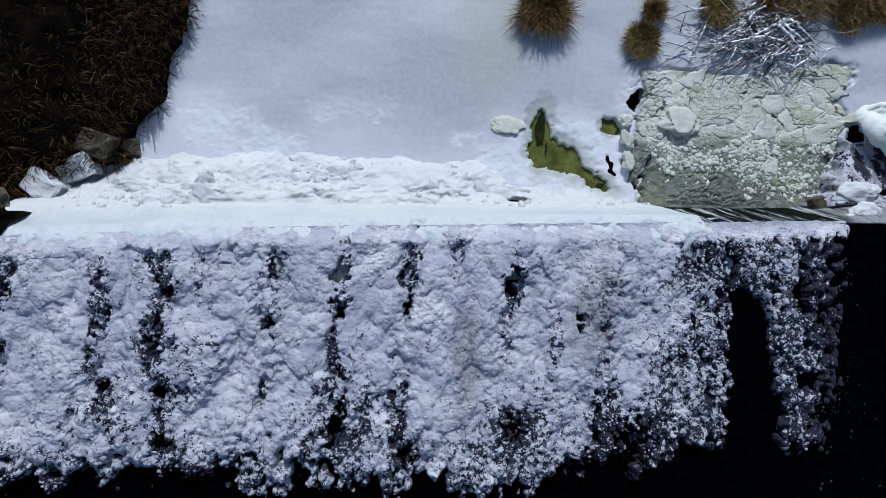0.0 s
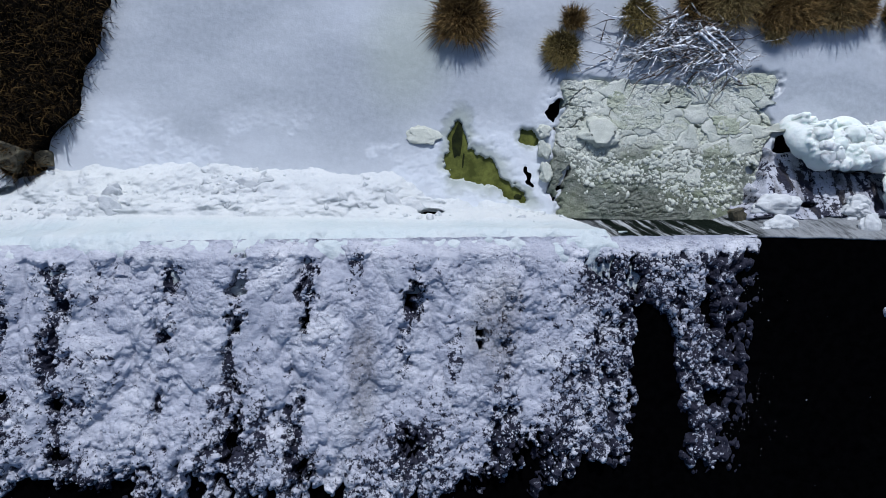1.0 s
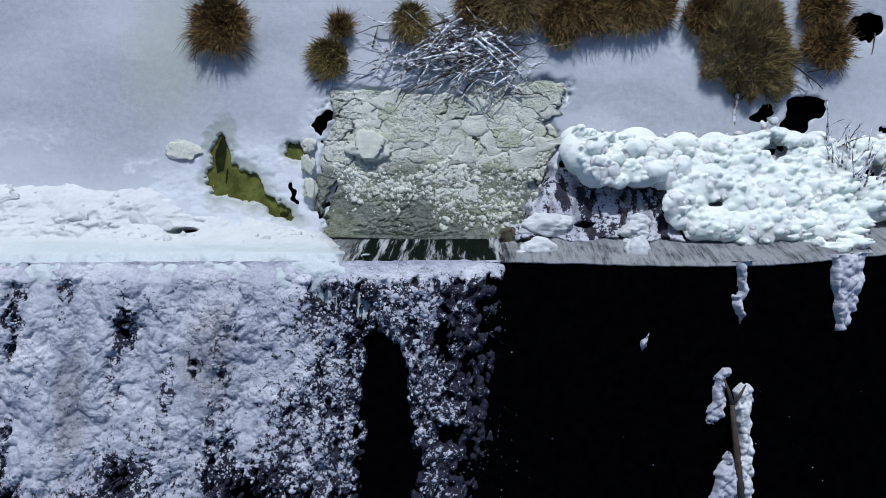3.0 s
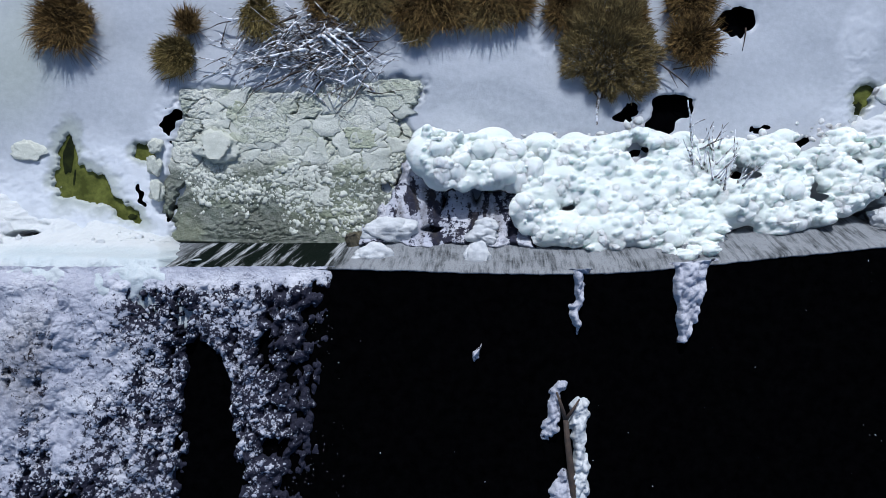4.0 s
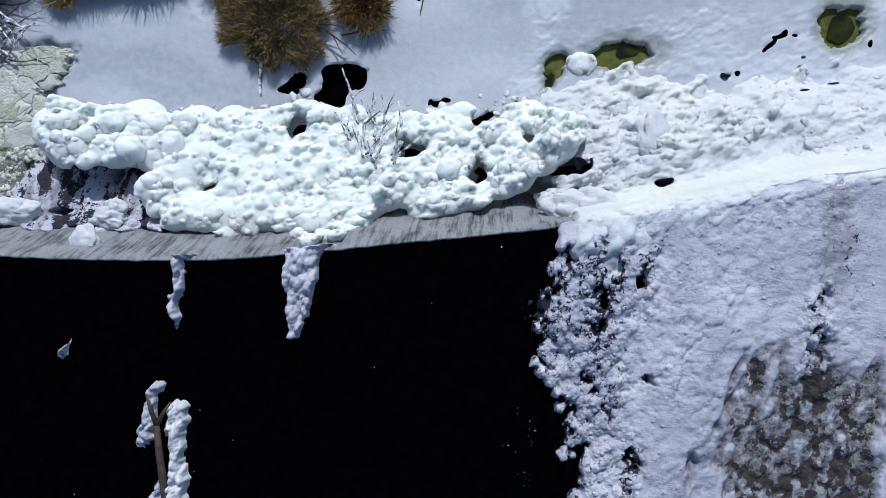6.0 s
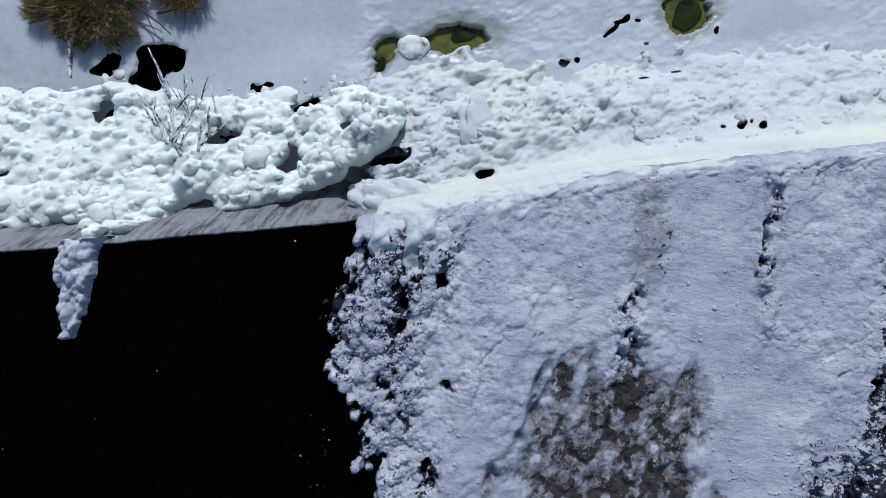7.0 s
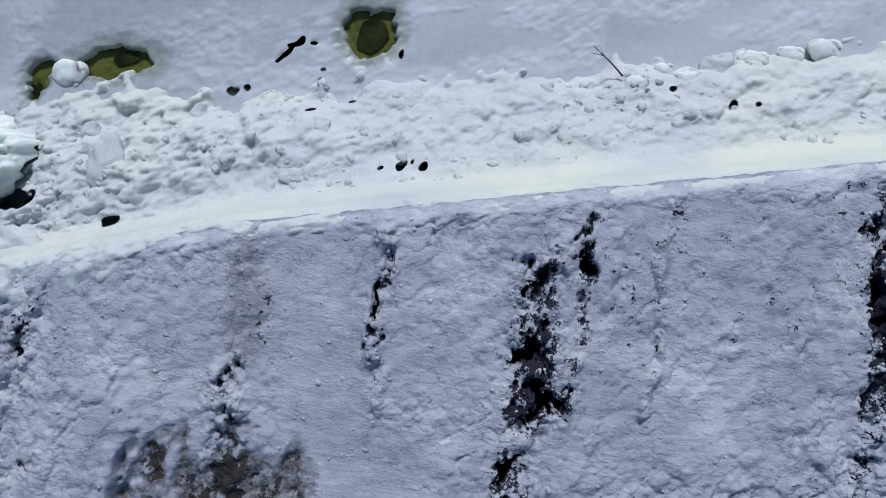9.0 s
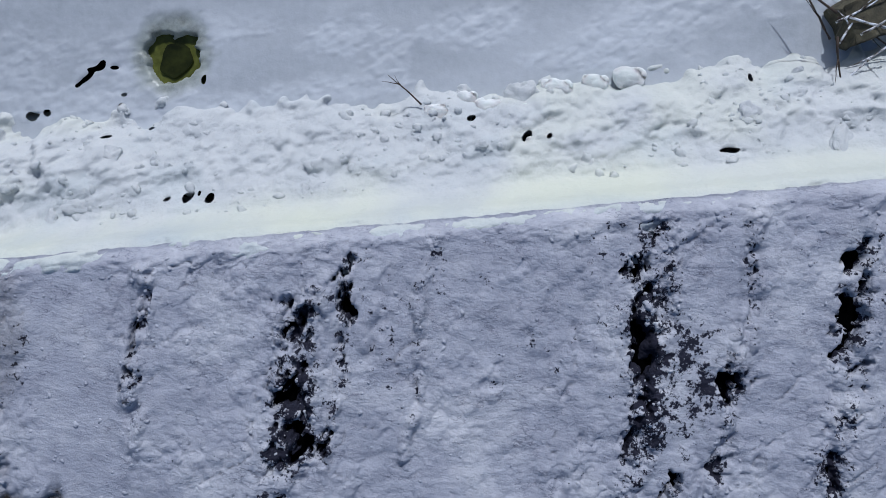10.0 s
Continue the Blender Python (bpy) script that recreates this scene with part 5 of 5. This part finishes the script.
# matted grass on the dark bank, past counting
rng = random.Random(9)
bm = bmesh.new()
for _ in range(520):
    d = rng.uniform(0.2, 8.0)
    x = np.interp(d, EDGE_D, EDGE_X) - abs(rng.gauss(0, 1)) * 1.3 - 0.05
    near_edge = max(0.25, 1 - abs(x - np.interp(d, EDGE_D, EDGE_X)) / 2.6)
    if rng.random() > near_edge and rng.random() < 0.45:
        continue
    _, _, z, _ = left_land(np.array([x]), np.array([d]))
    blades(bm, (x, float(to_y(x, d)), float(z[0]) - 0.03), 26, 0.22, rng.uniform(0.15, 0.4), 0.8, rng, width=0.009, lean=(rng.uniform(-0.5, 0.6), rng.uniform(-0.7, 0.4)), droop=1.0)
me = bpy.data.meshes.new("bank_grass")
bm.to_mesh(me)
bm.free()
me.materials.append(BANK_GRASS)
tagged(new("bank_grass", me), "matted brown dead grass on the dark riverbank", "grass", kind="stuff")


# ---- stones on the bank ----
def stone(name, x, d, z, size, turn, mat, label, cap=True, seed=1, group="bank stones"):
    rng = random.Random(seed)
    thing = tagged(new(name), label, "stone", group)
    thing.location = (x, float(to_y(x, d)), z)
    bm = bmesh.new()
    bmesh.ops.create_cube(bm, size=1)
    bmesh.ops.subdivide_edges(bm, edges=bm.edges[:], cuts=3, use_grid_fill=True)
    for v in bm.verts:
        v.co += Vector((noise.noise(v.co * 2 + Vector((seed, 0, 0))), noise.noise(v.co * 2 + Vector((0, seed, 0))), noise.noise(v.co * 2 + Vector((0, 0, seed))))) * 0.14
        v.co = Euler((0.15, -0.1, radians(turn))).to_matrix() @ Vector((v.co.x * size[0], v.co.y * size[1], v.co.z * size[2]))
    bmesh.ops.bevel(bm, geom=[e for e in bm.edges if e.calc_face_angle(0) > 0.6], offset=0.03, segments=2, affect="EDGES")
    part("stone_body", bm, mat, thing)
    if cap:
        bm = bmesh.new()
        bmesh.ops.create_icosphere(bm, subdivisions=3, radius=1)
        for v in bm.verts:
            k = 1 + 0.3 * noise.noise(v.co * 2.2 + Vector((seed, 0, 3)))
            v.co = Vector((v.co.x * size[0] * 0.62 * k, v.co.y * size[1] * 0.66 * k - size[1] * 0.12, v.co.z * size[2] * 0.42 * k + size[2] * 0.26))
            
        for f in bm.faces:
            f.smooth = True
        part("snow_cap", bm, SNOW, thing, "snow cap")
    return thing


stone("stone_block", -7.75, 2.0, 0.27, (0.75, 0.55, 0.6), -15, ROCK, "squared mossy stone block with snow on its side", False, 1)
stone("stone_block", -8.15, 1.35, 0.23, (0.75, 0.55, 0.5), 25, SNOW, "snow-covered stone block at the bank foot", False, 2)
stone("stone_block", -8.75, 0.7, 0.40, (0.8, 0.55, 0.45), -30, SNOW, "snow-covered tilted stone slab at the dam end", False, 3)
stone("stone_block", -7.2, 1.95, 0.08, (0.4, 0.35, 0.35), 10, ROCK, "small dark stone beside the snow bank", False, 4)
stone("stone_block", -9.2, 0.0, 1.9, (0.9, 0.35, 0.3), 5, ROCK, "dark squared stone at the dam end", False, 5)
stone("stone_block", 8.75, 0.75, 0.55, (0.3, 0.32, 0.35), 20, ROCK, "dark icy stone on the dam crest", False, 6, "crest stones")
stone("boulder", 34.4, 3.45, 0.27, (0.8, 0.6, 0.55), 30, ROCK, "mossy squared boulder under dry branches", False, 7, "shore stones")


# ---- brush pile, branches, log ----
def loose_stick(name, thing, start, way, length, radius, mat, rng, bend=0.2, label=""):
    pts = wander(start, way, length, bend, rng)
    n = len(pts)
    return part(name, stick_mesh(pts, [radius * (1 - 0.75 * i / (n - 1)) for i in range(n)]), mat, thing, label)


rng = random.Random(14)
brush = tagged(new("brush_pile"), "tangled pile of frosted fallen branches on the shore ice", "brush pile")
brush.location = (6.75, float(to_y(6.75, 5.5)), 0.0)
for k in range(300):
    a = rng.choice((205, 215, 230, 190, 335, 160, 20)) + rng.uniform(-18, 18)
    ox, oy = rng.gauss(0.1, 0.75), rng.gauss(0.0, 0.4)
    start = (ox + 0.4, oy + 0.25, rng.uniform(0.03, 0.3))
    way = (math.cos(radians(a)), math.sin(radians(a)), rng.uniform(-0.12, 0.06))
    loose_stick("branch", brush, start, way, rng.uniform(0.35, 1.3), rng.choice((0.008, 0.011, 0.014, 0.02, 0.032)), BRANCH if rng.random() < 0.72 else BARK, rng, 0.34)
for sx, sy, a, ln in ((1.3, 0.55, 200, 2.4), (1.0, 0.6, 215, 2.0), (0.9, 0.5, 318, 1.5), (1.1, 0.6, 325, 1.3), (0.5, 0.1, 195, 1.6), (0.8, 0.45, 330, 1.2)):
    loose_stick("branch", brush, (sx, sy, 0.35), (math.cos(radians(a)), math.sin(radians(a)), -0.1), ln, 0.04, BRANCH, rng, 0.15)


def twig(x, d, z, way, length, radius, label, mat=BARK, forks=2, seed=1):
    rng = random.Random(seed)
    thing = tagged(new("twig"), label, "twig", "loose twigs")
    thing.location = (x, float(to_y(x, d)), z)
    pts = wander((0, 0, 0), way, length, 0.15, rng)
    part("stem", stick_mesh(pts, [radius * (1 - 0.7 * i / 6) for i in range(7)]), mat, thing)
    for k in range(forks):
        loose_stick("side_twig", thing, pts[2 + k], Vector(way) + Vector((rng.uniform(-0.7, 0.7), rng.uniform(-0.5, 0.5), rng.uniform(-0.1, 0.3))), length * 0.4, radius * 0.55, mat, rng)
    return thing


twig(5.32, 5.8, 0.04, (0.15, 1, 0.1), 0.5, 0.02, "short dark twig lying on the ice", forks=0, seed=2)
twig(4.1, 4.75, 0.03, (1, 0.3, 0.02), 0.8, 0.016, "thin dark twig lying at a tussock", seed=3)
twig(15.5, 3.05, 0.27, (-0.12, 0.75, 0.35), 0.9, 0.035, "frosted stem frozen upright in splash ice", BRANCH, 1, 4)
twig(15.75, 2.95, 0.24, (0.05, 0.6, 0.45), 0.55, 0.02, "thin frosted stem frozen in splash ice", BRANCH, 0, 5)
twig(16.0, 2.95, 0.19, (0.2, 0.7, 0.3), 0.5, 0.015, "thin bare stem beside frosted stems", BARK, 1, 6)
for k in range(26):
    r = random.Random(40 + k)
    x, d = 15.45 + r.uniform(0, 0.95), 1.75 + r.uniform(0, 1.15)
    twig(x, d, float(mound_at(np.array([x]), np.array([d]))[0]) + 0.02, (r.uniform(-0.5, 0.6), r.uniform(0.3, 1), r.uniform(0.05, 0.5)), r.uniform(0.3, 0.75), r.uniform(0.016, 0.03), "short frosted twig frozen in splash ice", BRANCH, 1, 60 + k)
twig(13.52, 4.55, 0.11, (0.05, -1, -0.1), 1.3, 0.045, "white frosted stem reaching from the willow to the mound", BRANCH, 0, 8)
twig(14.1, 5.6, 0.27, (1, -0.25, -0.02), 1.4, 0.03, "dark bent branch lying between shrubs", BARK, 2, 9)
twig(15.0, 5.0, 0.10, (1, 0.25, 0.03), 0.9, 0.022, "dark thin branch lying on snow", BARK, 1, 10)
twig(28.2, 2.63, 0.36, (-0.85, 0.6, 0.35), 0.65, 0.016, "bare dark forked twig frozen in the snow bank", BARK, 3, 11)
twig(16.45, 6.0, 0.01, (0.1, -1, 0), 0.5, 0.02, "thin twig at the edge of open water", BARK, 0, 12)
for k in range(12):
    r = random.Random(80 + k)
    twig(34.0 + r.uniform(-0.3, 0.9), 3.1 + r.uniform(-0.2, 0.7), 0.35 + r.uniform(0, 0.3), (r.uniform(-1, 1), r.uniform(-0.6, 0.8), r.uniform(-0.2, 0.2)), r.uniform(0.6, 1.2), 0.02, "dry grey branch lying over the boulder", (BRANCH, BARK)[k % 2], 1, 90 + k)

# log stranded in the black water, sheathed in ice
n_out = Vector((0, 0, 1))


def on_face(x, d, out=0.0):
    return Vector((x, float(to_y(x, d)), float(face_z(x, d)))) + n_out * out


log = tagged(new("stranded_log"), "bare split log frozen into the black reservoir water", "log")
log.location = on_face(13.25, -2.4, 0.05)
rng = random.Random(3)
pts = [on_face(x, d, o) - log.location for x, d, o in ((13.62, -3.7, 0.06), (13.5, -3.2, 0.08), (13.37, -2.75, 0.11), (13.27, -2.4, 0.13), (13.2, -2.1, 0.14))]
part("trunk", stick_mesh(pts, (0.075, 0.07, 0.062, 0.055, 0.045), 10), BARK, log)
for tip, r in (((12.98, -1.7, 0.16), 0.035), ((13.4, -1.8, 0.18), 0.03)):
    part("fork", stick_mesh([pts[4], (pts[4] + on_face(*tip) - log.location) / 2 + Vector((0, 0, 0.03)), on_face(*tip) - log.location], (0.042, r, 0.015), 8), BARK, log)


def face_ice_patch(name, x0, x1, d0, d1, shape, label, mat=FALL, seed=0, step_len=0.016):
    """Crusted ice on the bare water: shape(x, d) is above zero where the ice lies."""
    def surf(x, d):
        k = shape(x + 0.25 * fbm(x * 5, d * 5, 301 + seed, 3), d + 0.25 * fbm(x * 5, d * 5, 303 + seed, 3))
        t = -0.24 + 0.24 * step(-0.05, 0.3, k) + 0.14 * np.clip(k, 0, 1) + 0.17 * puff(x, d, 0.17, 305 + seed) * step(0, 0.3, k) + 0.1 * puff(x, d, 0.08, 307 + seed) + 0.1 * fbm(x * 8, d * 8, 309 + seed, 3)
        return x, to_y(x, d), face_z(x, d) + 0.7 * t, (0 * x, 0.5 * step(0.25, 0.05, k), 0 * x)
    ob = sheet(name, np.arange(x0, x1, step_len), np.arange(d0, d1, step_len), surf, mat, keep=lambda x, d: shape(x + 0.25 * fbm(x * 5, d * 5, 301 + seed, 3), d + 0.25 * fbm(x * 5, d * 5, 303 + seed, 3)) > -0.35)
    return tagged(ob, label, "ice", "ice tongues")


face_ice_patch("ice_tongue", 14.4, 16.2, -1.6, 0.1, lambda x, d: (0.36 + 0.22 * np.minimum(0, d) - np.abs(x - 15.22 - 0.02 * d)) / 0.3 - 1.5 * step(-1.05, -1.3, d), "tapering tongue of ice reaching out from the crest", seed=10)
face_ice_patch("ice_tongue", 12.8, 13.9, -1.5, 0.1, lambda x, d: (0.13 + 0.05 * d - np.abs(x - 13.21)) / 0.25 - 0.5 * step(-0.75, -1.0, d), "narrow crust of ice trailing from the crest", seed=20)
face_ice_patch("ice_tongue", 11.2, 11.8, -1.6, -0.7, lambda x, d: (0.05 - np.abs(x - 11.48)) / 0.25 - 0.2 + 0.25 * np.sin(d * 9), "thin frost specks on the black water", seed=30)
face_ice_patch("log_ice", 12.5, 13.5, -2.7, -1.4, lambda x, d: (0.15 - np.abs(x - 13.0 - 0.1 * (d + 2))) / 0.3 * step(-2.5, -2.25, d) * step(-1.55, -1.75, d), "grey frosted ice beside the fork of the log", FALL, seed=60)
face_ice_patch("log_ice", 13.0, 14.4, -4.3, -1.7, lambda x, d: (0.18 - np.abs(x - 13.47 - 0.14 * (-2.2 - d))) / 0.25 * step(-1.8, -1.95, d), "white snow along the stranded log", SNOW, seed=40)
face_ice_patch("log_ice", 12.4, 14.6, -4.3, -2.5, lambda x, d: (0.32 + 0.12 * (-2.8 - d) - np.abs(x - 13.3)) / 0.45 * step(-2.6, -3.0, d) - 0.3, "grey ice sheath at the log foot", FALL, seed=50)


def ice_block(x, d, size, label, seed, lift):
    r = random.Random(seed)
    ob = new("ice_block", SLABS[seed % 3])
    ob.location = (x, float(to_y(x, d)), float(pond_z(x, d)) + lift)
    ob.rotation_euler = (r.uniform(-0.1, 0.1), r.uniform(-0.1, 0.1), r.uniform(-0.3, 0.3))
    ob.scale = size
    return tagged(ob, label, "ice block", "loose ice blocks")


ice_block(5.5, 2.98, (0.48, 0.32, 0.25), "large pale yellow ice block frozen in the broken pan", 31, 0.08)
ice_block(1.3, 2.82, (0.4, 0.22, 0.06), "tilted grey ice slab on the pond", 32, 0.02)
ice_block(4.2, 2.5, (0.14, 0.2, 0.14), "small white ice block beside a crack", 33, 0.1)
ice_block(4.3, 1.9, (0.16, 0.22, 0.16), "small white ice block beside a crack", 34, 0.1)
ice_block(4.15, 3.0, (0.16, 0.16, 0.12), "small white ice block beside a crack", 35, 0.1)
for k, (x, d, r, label) in enumerate(((29.2, 2.45, 0.2, "rounded pale ice lump beside a small hole"), (28.85, 2.7, 0.13, "rounded pale ice lump beside a small hole"), (29.75, 2.35, 0.16, "pale green rounded ice lump in the snow bank"), (30.0, 2.2, 0.2, "pale green rounded ice lump in the snow bank"), (30.15, 2.7, 0.2, "large grey ice lump behind the snow bank"), (30.7, 2.75, 0.17, "large grey ice lump behind the snow bank"), (31.2, 2.8, 0.2, "rounded pale ice lump beside a crack"), (19.57, 3.72, 0.24, "round grey ice lump between melt pools"), (28.45, 2.45, 0.2, "pale green ice lump at the foot of a twig"), (29.95, 1.75, 0.16, "rounded pale ice lump above the crest"), (26.0, 2.3, 0.15, "rounded snow-covered ice lump"), (33.2, 1.6, 0.15, "rounded snow-covered ice lump"))):
    heap("ice_lump", x, d, float(drift_z(d - lip_d(x))) - 0.02, [(0, 0, 0, r * 1.1, r * 0.8, r * 0.45), (r * 0.6, r * 0.35, -0.03, r * 0.6, r * 0.55, r * 0.4), (-r * 0.7, r * 0.2, -0.04, r * 0.5, r * 0.6, r * 0.35), (r * 0.2, -r * 0.5, -0.03, r * 0.6, r * 0.45, r * 0.35)], label, "ice lump", BULBS, 200 + k)
